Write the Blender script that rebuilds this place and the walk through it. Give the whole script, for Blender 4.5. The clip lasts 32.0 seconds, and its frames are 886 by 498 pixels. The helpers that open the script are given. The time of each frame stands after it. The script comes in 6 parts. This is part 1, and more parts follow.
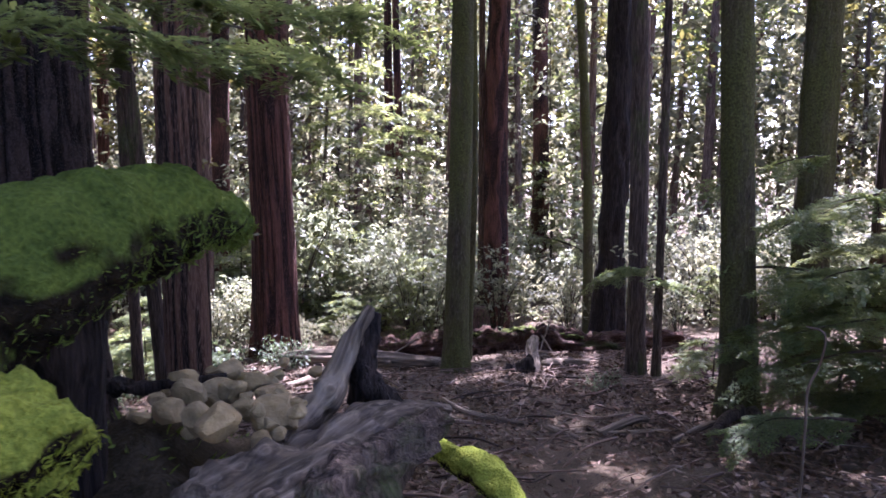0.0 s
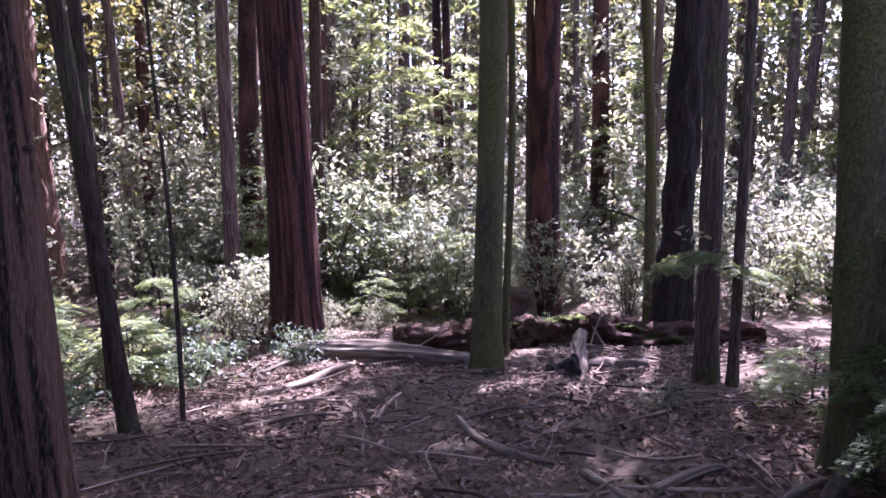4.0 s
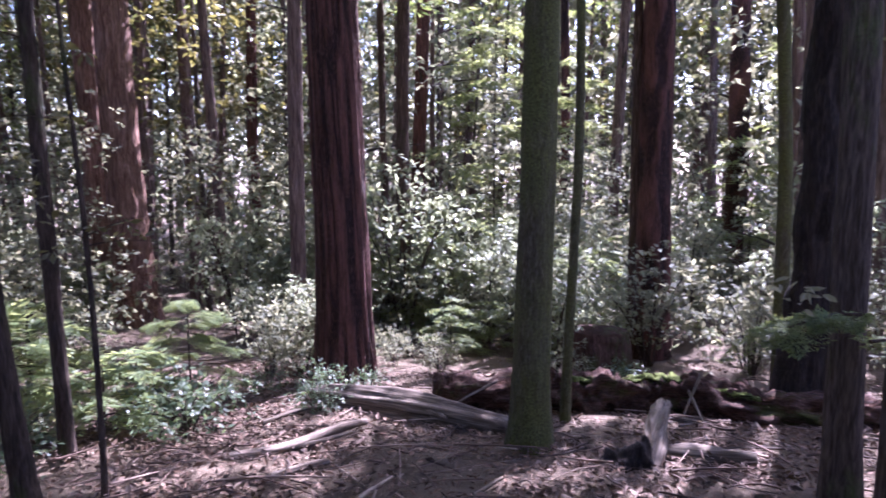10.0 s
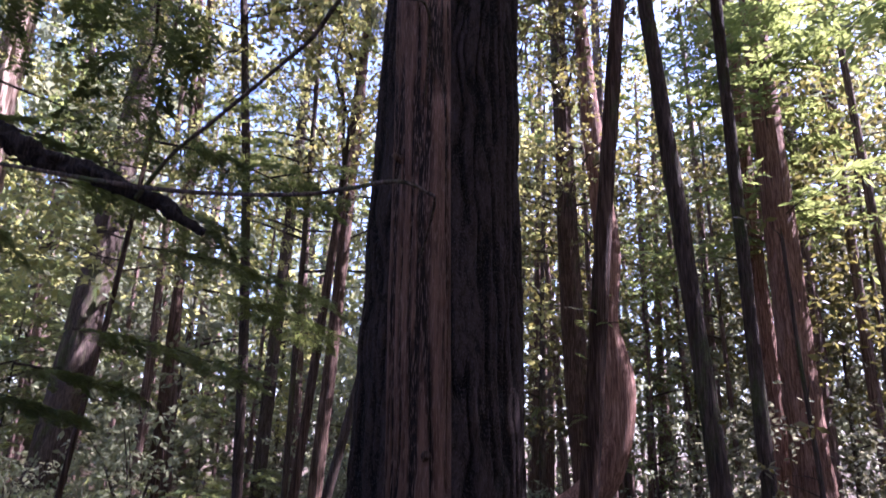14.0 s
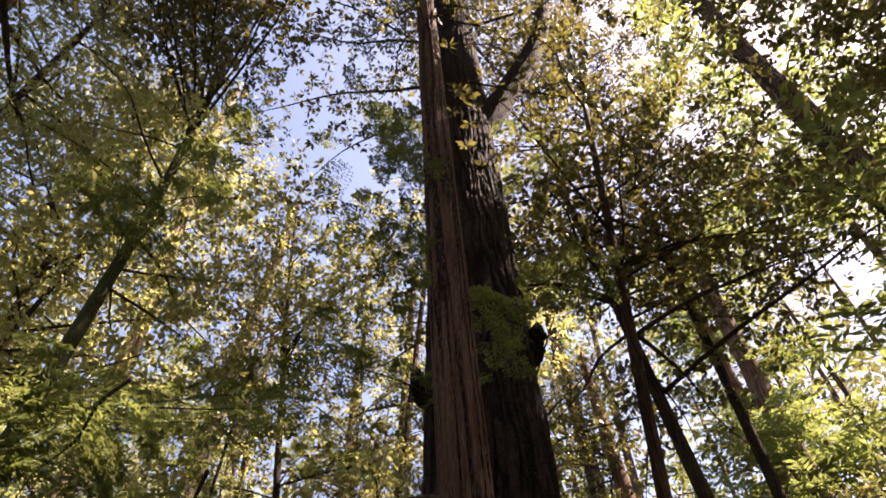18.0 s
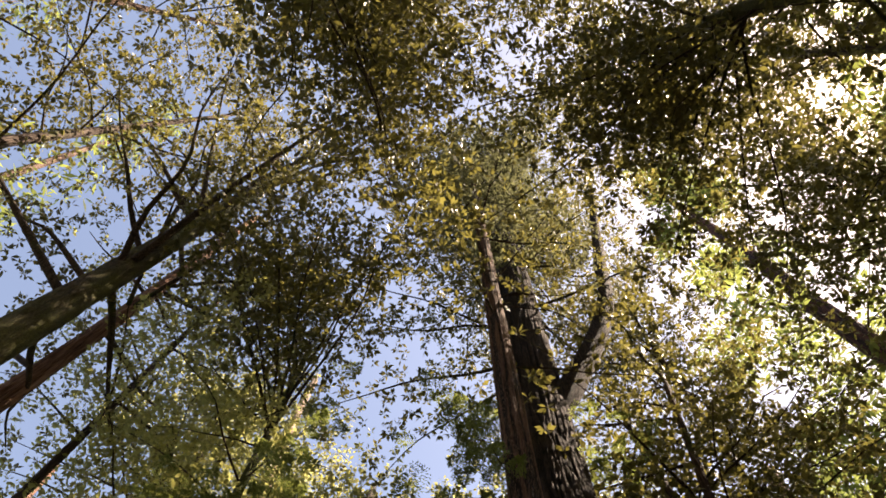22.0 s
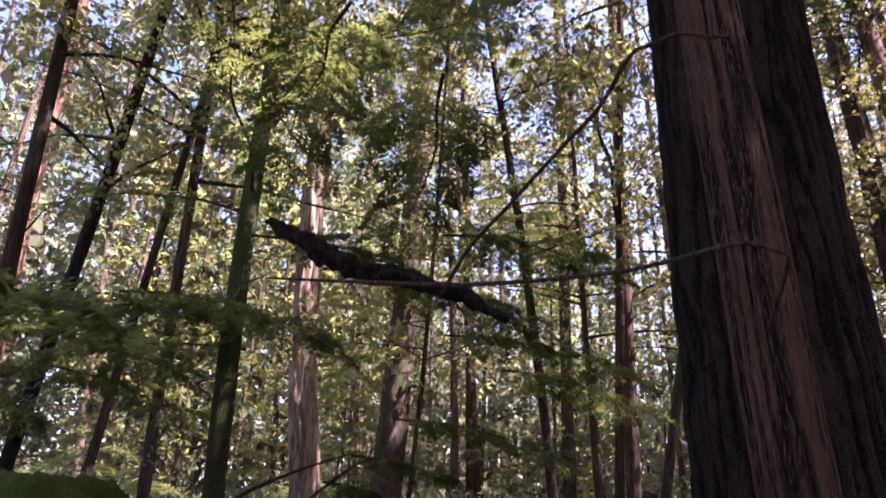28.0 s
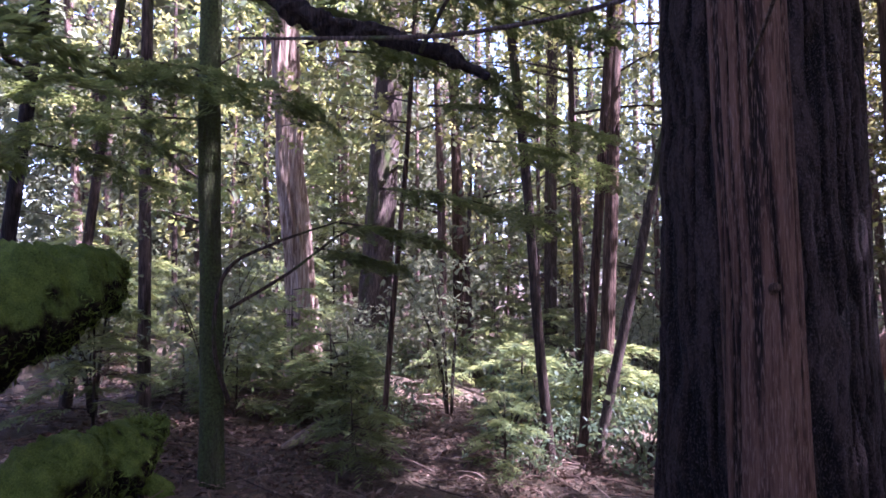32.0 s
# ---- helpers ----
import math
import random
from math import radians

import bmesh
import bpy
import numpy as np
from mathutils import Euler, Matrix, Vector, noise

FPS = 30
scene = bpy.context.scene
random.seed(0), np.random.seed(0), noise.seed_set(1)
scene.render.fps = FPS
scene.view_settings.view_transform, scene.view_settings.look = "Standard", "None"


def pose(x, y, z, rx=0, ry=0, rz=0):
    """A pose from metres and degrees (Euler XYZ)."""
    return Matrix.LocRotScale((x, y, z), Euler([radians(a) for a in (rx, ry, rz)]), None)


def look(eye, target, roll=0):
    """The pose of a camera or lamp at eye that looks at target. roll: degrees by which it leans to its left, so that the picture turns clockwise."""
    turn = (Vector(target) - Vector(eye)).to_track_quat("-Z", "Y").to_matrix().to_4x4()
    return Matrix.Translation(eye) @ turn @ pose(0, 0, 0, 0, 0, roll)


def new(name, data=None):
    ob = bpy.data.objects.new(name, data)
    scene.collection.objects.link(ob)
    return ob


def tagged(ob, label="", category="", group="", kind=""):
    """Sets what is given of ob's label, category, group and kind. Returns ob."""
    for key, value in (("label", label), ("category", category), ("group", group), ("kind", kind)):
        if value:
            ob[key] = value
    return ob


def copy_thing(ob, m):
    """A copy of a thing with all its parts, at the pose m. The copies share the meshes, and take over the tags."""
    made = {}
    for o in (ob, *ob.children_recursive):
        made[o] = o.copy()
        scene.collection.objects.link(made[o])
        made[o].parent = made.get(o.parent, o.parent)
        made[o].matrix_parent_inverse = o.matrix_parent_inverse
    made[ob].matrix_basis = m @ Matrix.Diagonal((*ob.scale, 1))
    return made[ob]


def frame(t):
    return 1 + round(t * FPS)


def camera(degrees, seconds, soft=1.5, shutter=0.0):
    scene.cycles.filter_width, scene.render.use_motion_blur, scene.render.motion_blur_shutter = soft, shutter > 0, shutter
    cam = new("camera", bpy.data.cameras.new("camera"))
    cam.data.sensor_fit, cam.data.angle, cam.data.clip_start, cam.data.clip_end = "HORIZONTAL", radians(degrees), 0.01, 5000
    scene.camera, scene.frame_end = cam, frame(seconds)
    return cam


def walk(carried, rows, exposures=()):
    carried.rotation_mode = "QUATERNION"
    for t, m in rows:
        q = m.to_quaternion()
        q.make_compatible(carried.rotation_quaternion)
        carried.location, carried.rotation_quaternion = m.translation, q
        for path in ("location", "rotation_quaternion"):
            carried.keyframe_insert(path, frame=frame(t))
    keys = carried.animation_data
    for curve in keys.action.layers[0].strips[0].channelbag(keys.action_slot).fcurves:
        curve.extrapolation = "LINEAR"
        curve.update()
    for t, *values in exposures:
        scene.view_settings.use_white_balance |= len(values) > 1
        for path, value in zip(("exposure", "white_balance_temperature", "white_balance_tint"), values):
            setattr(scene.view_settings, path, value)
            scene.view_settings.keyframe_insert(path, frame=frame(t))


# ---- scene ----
cam = camera(67.1, 32.0, 1.65, 0.3)
EXPO = 2.62
PATH = [
    (0.0, pose(0.0135, 0.0251, 1.9689, 84.082, -0.389, -0.042)),
    (0.5, pose(0.1100, 0.1965, 1.9230, 83.956, 0.986, -0.238)),
    (1.0, pose(0.1847, 0.4475, 1.9012, 83.482, 0.924, 1.463)),
    (1.5, pose(0.2534, 0.5455, 1.9137, 82.825, 0.920, 0.238)),
    (2.0, pose(0.3351, 0.7219, 1.9207, 83.696, 0.637, 1.981)),
    (2.5, pose(0.3822, 0.9089, 1.9298, 79.499, -1.398, 2.654)),
    (3.0, pose(0.3438, 1.1271, 1.9004, 79.540, -0.936, 0.879)),
    (3.5, pose(0.3465, 1.2526, 1.9151, 80.552, -0.105, 3.973)),
    (5.5, pose(0.7589, 2.3163, 1.8722, 83.923, 0.656, 6.183)),
    (6.0, pose(0.7899, 2.4190, 1.8644, 85.160, 0.343, 7.374)),
    (6.5, pose(0.8927, 2.6605, 1.8352, 84.766, -0.873, 13.271)),
    (7.0, pose(0.9904, 2.9557, 1.8545, 85.517, -1.542, 17.835)),
    (7.5, pose(1.0258, 3.0545, 1.8315, 83.135, -0.700, 17.644)),
    (8.0, pose(0.9923, 3.1742, 1.8037, 83.859, -0.527, 12.999)),
    (8.5, pose(1.0310, 3.2752, 1.8067, 83.042, -0.032, 10.944)),
    (9.0, pose(1.0960, 3.3643, 1.7961, 81.339, 0.457, 11.113)),
    (9.5, pose(1.1510, 3.3605, 1.8136, 82.460, -0.200, 12.957)),
    (10.0, pose(1.1459, 3.3471, 1.8229, 82.931, 0.127, 17.043)),
    (10.5, pose(1.0940, 3.3359, 1.8261, 83.797, 0.563, 27.419)),
    (11.0, pose(1.0161, 3.3059, 1.8397, 85.825, 0.899, 38.419)),
    (11.5, pose(0.9026, 3.2494, 1.8611, 88.617, 1.824, 48.150)),
    (12.0, pose(0.8478, 3.2182, 1.8684, 89.621, 1.701, 55.735)),
    (12.5, pose(0.8625, 3.1610, 1.8753, 92.621, 1.215, 60.425)),
    (13.0, pose(0.8466, 3.0764, 1.9134, 97.323, -0.118, 64.737)),
    (13.5, pose(0.8488, 3.0307, 1.9472, 101.759, -1.821, 68.138)),
    (14.0, pose(0.8511, 3.0201, 1.9765, 105.932, -1.828, 68.738)),
    (14.5, pose(0.8504, 2.9964, 2.0208, 111.259, -0.828, 70.084)),
    (15.0, pose(0.8771, 2.9694, 2.0669, 117.545, -0.527, 71.845)),
    (15.5, pose(0.8875, 2.9573, 2.1101, 122.929, -0.732, 72.520)),
    (17.5, pose(0.8282, 2.9632, 2.2233, 138.363, 0.888, 73.094)),
    (18.0, pose(0.8563, 2.9594, 2.2380, 141.673, 1.135, 73.542)),
    (18.5, pose(0.8738, 2.9417, 2.2700, 144.796, 0.576, 73.667)),
    (19.0, pose(0.8984, 2.9264, 2.2921, 148.678, 1.001, 75.191)),
    (19.5, pose(0.9239, 2.9297, 2.3100, 152.367, 0.999, 75.534)),
    (20.0, pose(0.9450, 2.9286, 2.3268, 156.360, -0.026, 77.627)),
    (20.5, pose(0.9676, 2.9198, 2.3516, 160.469, -1.365, 78.618)),
    (21.0, pose(0.9813, 2.9147, 2.3379, 162.726, -1.612, 79.348)),
    (21.5, pose(0.9723, 2.9170, 2.3407, 164.258, -2.162, 79.334)),
    (22.0, pose(0.9676, 2.9144, 2.3383, 164.646, -2.532, 79.795)),
    (22.5, pose(0.9597, 2.9225, 2.3488, 163.809, -2.510, 79.386)),
    (23.0, pose(0.9536, 2.9272, 2.3437, 162.928, -2.457, 79.073)),
    (23.5, pose(0.9236, 2.9214, 2.3368, 159.821, -3.014, 79.938)),
    (24.0, pose(0.8913, 2.9294, 2.3382, 154.661, -3.619, 82.189)),
    (24.5, pose(0.8445, 2.9249, 2.3225, 148.853, -4.217, 84.328)),
    (26.5, pose(0.7465, 2.8886, 2.2292, 130.070, -2.613, 92.882)),
    (27.0, pose(0.7235, 2.8717, 2.1785, 123.176, -2.593, 93.094)),
    (27.5, pose(0.7034, 2.8665, 2.1264, 115.969, -1.586, 92.102)),
    (28.0, pose(0.6804, 2.8796, 2.0904, 110.567, -1.012, 92.761)),
    (28.5, pose(0.6655, 2.8968, 2.0741, 106.078, -1.503, 93.367)),
    (29.0, pose(0.6627, 2.9044, 2.0576, 103.268, -0.634, 93.875)),
    (29.5, pose(0.6637, 2.9068, 2.0413, 101.406, -0.374, 93.761)),
    (30.0, pose(0.6615, 2.9075, 2.0336, 100.080, -0.348, 94.172)),
    (30.5, pose(0.6556, 2.9079, 2.0244, 98.162, -0.191, 93.695)),
    (31.0, pose(0.6613, 2.8968, 2.0074, 96.487, -0.045, 92.828)),
    (31.5, pose(0.6430, 2.9016, 1.9846, 94.580, -0.129, 92.235)),
    (32.0, pose(0.6437, 2.9098, 1.9582, 92.433, 0.229, 91.885)),
]
walk(cam, PATH, [(0.0, EXPO + 0.9, 5300, 42), (1.0, EXPO + 0.97, 5200, 50), (3.5, EXPO + 1.05, 5200, 52), (6.0, EXPO + 0.68, 5150, 46), (9.5, EXPO + 0.78, 5050, 46), (12.0, EXPO + 1.0, 5050, 51), (14.0, EXPO + 0.4, 5300, 47), (15.5, EXPO - 0.12, 5900, 42), (18.0, EXPO - 0.32, 7400, 30), (20.0, EXPO - 0.48, 8000, 20), (24.0, EXPO - 0.5, 8000, 19), (26.5, EXPO - 0.28, 8000, 28), (28.0, EXPO + 0.15, 6000, 46), (30.0, EXPO + 0.5, 5250, 54), (32.0, EXPO + 0.85, 5150, 55)])

# ---- light ----
SUN_AZ, SUN_EL = 12.0, 52.0          # degrees from +y towards +x, and above the horizon
world = bpy.data.worlds.new("sky")
scene.world = world
world.use_nodes = True
wn, wl = world.node_tree.nodes, world.node_tree.links
sky = wn.new("ShaderNodeTexSky")
sky.sky_type, sky.sun_disc = "NISHITA", False
sky.sun_elevation, sky.sun_rotation = radians(SUN_EL), radians(SUN_AZ)
sky.air_density, sky.dust_density, sky.ozone_density = 1.0, 1.6, 0.3
wl.new(sky.outputs[0], wn["Background"].inputs[0])
wn["Background"].inputs[1].default_value = 0.085
sun = new("sun", bpy.data.lights.new("sun", "SUN"))
sun.data.energy, sun.data.angle, sun.data.color = 5.0, radians(0.53), (1.0, 0.93, 0.82)
a, e = radians(SUN_AZ), radians(SUN_EL)
sun.matrix_world = look((0, 0, 40), Vector((0, 0, 40)) - Vector((math.sin(a) * math.cos(e), math.cos(a) * math.cos(e), math.sin(e))))

# ---- materials ----


def shader(name):
    m = bpy.data.materials.new(name)
    m.use_nodes = True
    return m, m.node_tree.nodes, m.node_tree.links, m.node_tree.nodes["Principled BSDF"]


def noise_tex(n, l, coord, scale, detail=5.0, stretch=(1, 1, 1), rough=0.55, warp=0.0):
    mp = n.new("ShaderNodeMapping")
    mp.inputs["Scale"].default_value = stretch
    l.new(coord, mp.inputs[0])
    t = n.new("ShaderNodeTexNoise")
    t.inputs["Scale"].default_value, t.inputs["Detail"].default_value, t.inputs["Roughness"].default_value = scale, detail, rough
    t.inputs["Distortion"].default_value = warp
    l.new(mp.outputs[0], t.inputs[0])
    return t.outputs["Fac"]


def ramp(n, l, fac, *stops):
    r = n.new("ShaderNodeValToRGB")
    els = r.color_ramp.elements
    while len(els) < len(stops):
        els.new(0.5)
    for el, (p, c) in zip(els, stops):
        el.position, el.color = p, (*c, 1)
    l.new(fac, r.inputs[0])
    return r.outputs[0]


def mixed(n, l, fac, a, b, mode="MIX"):
    m = n.new("ShaderNodeMix")
    m.data_type, m.blend_type = "RGBA", mode
    for sock, v in ((m.inputs[0], fac), (m.inputs[6], a), (m.inputs[7], b)):
        if isinstance(v, bpy.types.NodeSocket):
            l.new(v, sock)
        elif isinstance(v, tuple):
            sock.default_value = (*v, 1)
        else:
            sock.default_value = v
    return m.outputs[2]


def bumped(n, l, bsdf, height, strength, dist):
    b = n.new("ShaderNodeBump")
    b.inputs["Strength"].default_value, b.inputs["Distance"].default_value = strength, dist
    l.new(height, b.inputs["Height"])
    l.new(b.outputs[0], bsdf.inputs["Normal"])


def bark_mat(name, dark, mid, light, grain=14, moss=0.0, moss_col=(0.05, 0.075, 0.015), stretch=0.1, along=False, rough=0.92, lo=0.38, hi=0.62, relief=0.03):
    m, n, l, b = shader(name)
    co = n.new("ShaderNodeTexCoord").outputs["Object"]
    if along:
        at = n.new("ShaderNodeAttribute")
        at.attribute_name = "along"
        co = at.outputs["Vector"]
    f1 = noise_tex(n, l, co, grain, 6, (1, 1, stretch), 0.6, 0.9)
    f2 = noise_tex(n, l, co, grain * 3.3, 4, (1, 1, stretch * 0.7))
    f3 = noise_tex(n, l, co, 1.3, 3, (1, 1, 0.6))
    c = ramp(n, l, f1, (lo, dark), (0.5, mid), (hi, light))
    c = mixed(n, l, 0.4, c, ramp(n, l, f2, (lo, dark), (0.52, mid), (hi, light)))
    c = mixed(n, l, 0.8, c, ramp(n, l, f3, (0.3, (0.55, 0.52, 0.5)), (0.7, (1.0, 1.0, 1.0))), "MULTIPLY")
    if moss > 0:
        f4 = noise_tex(n, l, co, 2.2, 6, (1, 1, 0.35), 0.7)
        f5 = noise_tex(n, l, co, 60, 3)
        k = ramp(n, l, f4, (max(0.0, 0.62 - moss * 0.5), (0, 0, 0)), (0.78 - moss * 0.4, (1, 1, 1)))
        g = ramp(n, l, f5, (0.3, tuple(0.4 * v for v in moss_col)), (0.7, tuple(1.5 * v for v in moss_col)))
        c = mixed(n, l, k, c, g)
    l.new(c, b.inputs["Base Color"])
    b.inputs["Roughness"].default_value = rough
    b.inputs["Specular IOR Level"].default_value = 0.2
    bumped(n, l, b, mixed(n, l, 0.4, f1, f2), 1.0, relief)
    return m


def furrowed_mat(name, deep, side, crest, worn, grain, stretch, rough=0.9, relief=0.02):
    """Bark with weathered crests; its furrows are darker bark with shade painted in."""
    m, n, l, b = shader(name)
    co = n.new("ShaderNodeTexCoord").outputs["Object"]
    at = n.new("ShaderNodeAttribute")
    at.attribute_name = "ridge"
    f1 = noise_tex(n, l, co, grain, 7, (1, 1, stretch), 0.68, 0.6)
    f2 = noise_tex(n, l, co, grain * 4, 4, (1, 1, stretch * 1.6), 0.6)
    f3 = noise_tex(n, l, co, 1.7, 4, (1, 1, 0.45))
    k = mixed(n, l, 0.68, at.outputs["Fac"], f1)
    # near-black low on the ridge: furrow shade put into the colour
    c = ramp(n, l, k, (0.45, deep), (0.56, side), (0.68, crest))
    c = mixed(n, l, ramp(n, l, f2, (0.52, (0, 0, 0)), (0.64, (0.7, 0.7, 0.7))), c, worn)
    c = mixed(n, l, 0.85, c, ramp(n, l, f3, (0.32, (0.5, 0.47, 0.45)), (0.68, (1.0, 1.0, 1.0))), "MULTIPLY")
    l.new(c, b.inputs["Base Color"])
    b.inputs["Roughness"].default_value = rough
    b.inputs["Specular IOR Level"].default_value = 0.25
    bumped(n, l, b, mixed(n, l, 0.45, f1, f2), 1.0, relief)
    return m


def leaf_mat(name, dark, light, glow, gloss=0.4, share=0.45, spec=0.5):
    m, n, l, b = shader(name)
    isl = n.new("ShaderNodeNewGeometry").outputs["Random Per Island"]
    co = n.new("ShaderNodeNewGeometry").outputs["Position"]
    f = noise_tex(n, l, co, 0.45, 2)
    c = ramp(n, l, isl, (0.0, dark), (0.9, light), (1.0, tuple(min(1.0, 1.5 * v) for v in light)))
    c = mixed(n, l, ramp(n, l, f, (0.35, (0, 0, 0)), (0.7, (0.6, 0.6, 0.6))), c, light)
    l.new(c, b.inputs["Base Color"])
    b.inputs["Roughness"].default_value = gloss
    b.inputs["Specular IOR Level"].default_value = spec
    t = n.new("ShaderNodeBsdfTranslucent")
    g = ramp(n, l, isl, (0.0, tuple(0.6 * v for v in glow)), (1.0, glow))
    l.new(g, t.inputs[0])
    mx = n.new("ShaderNodeMixShader")
    mx.inputs[0].default_value = share
    l.new(b.outputs[0], mx.inputs[1])
    l.new(t.outputs[0], mx.inputs[2])
    l.new(mx.outputs[0], n["Material Output"].inputs[0])
    return m


def island_mat(name, cols, rough=0.8):
    m, n, l, b = shader(name)
    isl = n.new("ShaderNodeNewGeometry").outputs["Random Per Island"]
    l.new(ramp(n, l, isl, *[(i / (len(cols) - 1), c) for i, c in enumerate(cols)]), b.inputs["Base Color"])
    b.inputs["Roughness"].default_value = rough
    b.inputs["Specular IOR Level"].default_value = 0.3
    return m


BARK_RED = bark_mat("bark_red", (0.015, 0.006, 0.005), (0.10, 0.039, 0.028), (0.24, 0.114, 0.083), 42, stretch=0.035, lo=0.4, hi=0.62, relief=0.04)
BARK_BROWN = bark_mat("bark_brown", (0.012, 0.007, 0.005), (0.075, 0.043, 0.028), (0.20, 0.132, 0.092), 40, 0.08, stretch=0.06, lo=0.38, hi=0.63, relief=0.05)
BARK_DARK = bark_mat("bark_dark", (0.004, 0.003, 0.003), (0.020, 0.015, 0.013), (0.055, 0.041, 0.035), 36, stretch=0.1, relief=0.03)
BARK_MOSS = bark_mat("bark_mossy", (0.02, 0.016, 0.010), (0.075, 0.06, 0.038), (0.16, 0.135, 0.095), 34, 0.56, (0.066, 0.067, 0.02), 0.25)
BARK_DEEP = bark_mat("bark_deep_moss", (0.012, 0.011, 0.007), (0.05, 0.042, 0.028), (0.12, 0.105, 0.075), 34, 0.66, (0.045, 0.058, 0.017), 0.25)
BARK_PLATED = bark_mat("bark_plated", (0.004, 0.003, 0.0025), (0.030, 0.022, 0.018), (0.088, 0.064, 0.053), 46, stretch=0.11, relief=0.06, lo=0.40, hi=0.6)
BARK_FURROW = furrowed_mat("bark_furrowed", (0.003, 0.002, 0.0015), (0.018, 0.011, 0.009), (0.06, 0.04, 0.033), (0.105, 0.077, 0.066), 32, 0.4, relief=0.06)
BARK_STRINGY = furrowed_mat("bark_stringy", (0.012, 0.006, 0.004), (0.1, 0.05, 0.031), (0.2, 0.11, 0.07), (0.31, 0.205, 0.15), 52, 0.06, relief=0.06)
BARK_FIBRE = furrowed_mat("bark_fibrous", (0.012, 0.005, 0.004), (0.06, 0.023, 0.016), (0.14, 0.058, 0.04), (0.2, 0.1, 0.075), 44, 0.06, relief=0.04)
# paler than the near brown bark: haze and ambient light put into the colour
BARK_FAR = bark_mat("bark_far", (0.03, 0.018, 0.014), (0.125, 0.08, 0.062), (0.28, 0.2, 0.16), 30, stretch=0.06)
BARK_GREY = bark_mat("bark_grey", (0.02, 0.014, 0.011), (0.075, 0.055, 0.043), (0.165, 0.125, 0.1), 40, 0.2, stretch=0.1)
BARK_PALE = bark_mat("bark_pale", (0.05, 0.021, 0.013), (0.165, 0.085, 0.055), (0.34, 0.215, 0.155), 26, 0.0, stretch=0.06)
BARK_TORN = bark_mat("bark_torn", (0.07, 0.04, 0.026), (0.28, 0.2, 0.145), (0.55, 0.45, 0.35), 16, 0.0, stretch=0.08)
BARK_THIN = bark_mat("bark_thin", (0.012, 0.009, 0.007), (0.05, 0.034, 0.025), (0.12, 0.085, 0.064), 45, 0.2)
DEADWOOD = bark_mat("weathered_wood", (0.012, 0.009, 0.006), (0.115, 0.09, 0.066), (0.34, 0.28, 0.21), 24, 0.0, stretch=0.04, along=True, relief=0.012, lo=0.33, hi=0.66)
DEADBROWN = bark_mat("rotten_wood", (0.010, 0.005, 0.0035), (0.05, 0.024, 0.016), (0.125, 0.07, 0.048), 34, 0.2, stretch=0.12, along=True, relief=0.04)
STICKWOOD = bark_mat("stick_wood", (0.05, 0.037, 0.026), (0.17, 0.13, 0.095), (0.35, 0.29, 0.225), 40, 0.05, stretch=0.06, along=True, relief=0.01)
LEAF_BROAD = leaf_mat("leaf_broad", (0.016, 0.018, 0.008), (0.058, 0.056, 0.022), (0.31, 0.275, 0.07), 0.42, 0.35, 0.4)
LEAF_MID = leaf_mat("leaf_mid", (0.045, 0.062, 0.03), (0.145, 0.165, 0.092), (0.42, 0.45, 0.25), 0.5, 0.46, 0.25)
# yellower copy of the broad leaf: sunlight put into the crown colour
LEAF_SUNLIT = leaf_mat("leaf_sunlit", (0.05, 0.075, 0.028), (0.16, 0.19, 0.07), (0.55, 0.53, 0.17), 0.45, 0.58, 0.35)
LEAF_NEEDLE = leaf_mat("leaf_needle", (0.022, 0.042, 0.019), (0.08, 0.118, 0.05), (0.36, 0.42, 0.11), 0.6, 0.44, 0.2)
LEAF_SPRAY = leaf_mat("leaf_spray", (0.032, 0.054, 0.023), (0.105, 0.142, 0.058), (0.42, 0.46, 0.15), 0.55, 0.48, 0.2)
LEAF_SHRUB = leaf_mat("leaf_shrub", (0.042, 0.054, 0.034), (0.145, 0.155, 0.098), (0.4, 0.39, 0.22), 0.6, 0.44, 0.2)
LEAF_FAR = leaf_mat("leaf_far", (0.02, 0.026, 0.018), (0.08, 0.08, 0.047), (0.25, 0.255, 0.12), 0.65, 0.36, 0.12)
LEAF_LOW = leaf_mat("leaf_low", (0.02, 0.038, 0.02), (0.07, 0.105, 0.055), (0.22, 0.28, 0.11), 0.45, 0.4, 0.4)
LEAF_YELLOW = leaf_mat("leaf_yellow", (0.3, 0.28, 0.03), (0.5, 0.45, 0.06), (0.8, 0.72, 0.1), 0.45, 0.5)
LITTER = island_mat("litter", [(0.02, 0.011, 0.006), (0.068, 0.04, 0.022), (0.115, 0.074, 0.045), (0.16, 0.1, 0.063), (0.052, 0.028, 0.016), (0.27, 0.2, 0.14)])
TWIGS = island_mat("twigs", [(0.023, 0.014, 0.009), (0.08, 0.05, 0.034), (0.125, 0.083, 0.058), (0.225, 0.168, 0.125)])


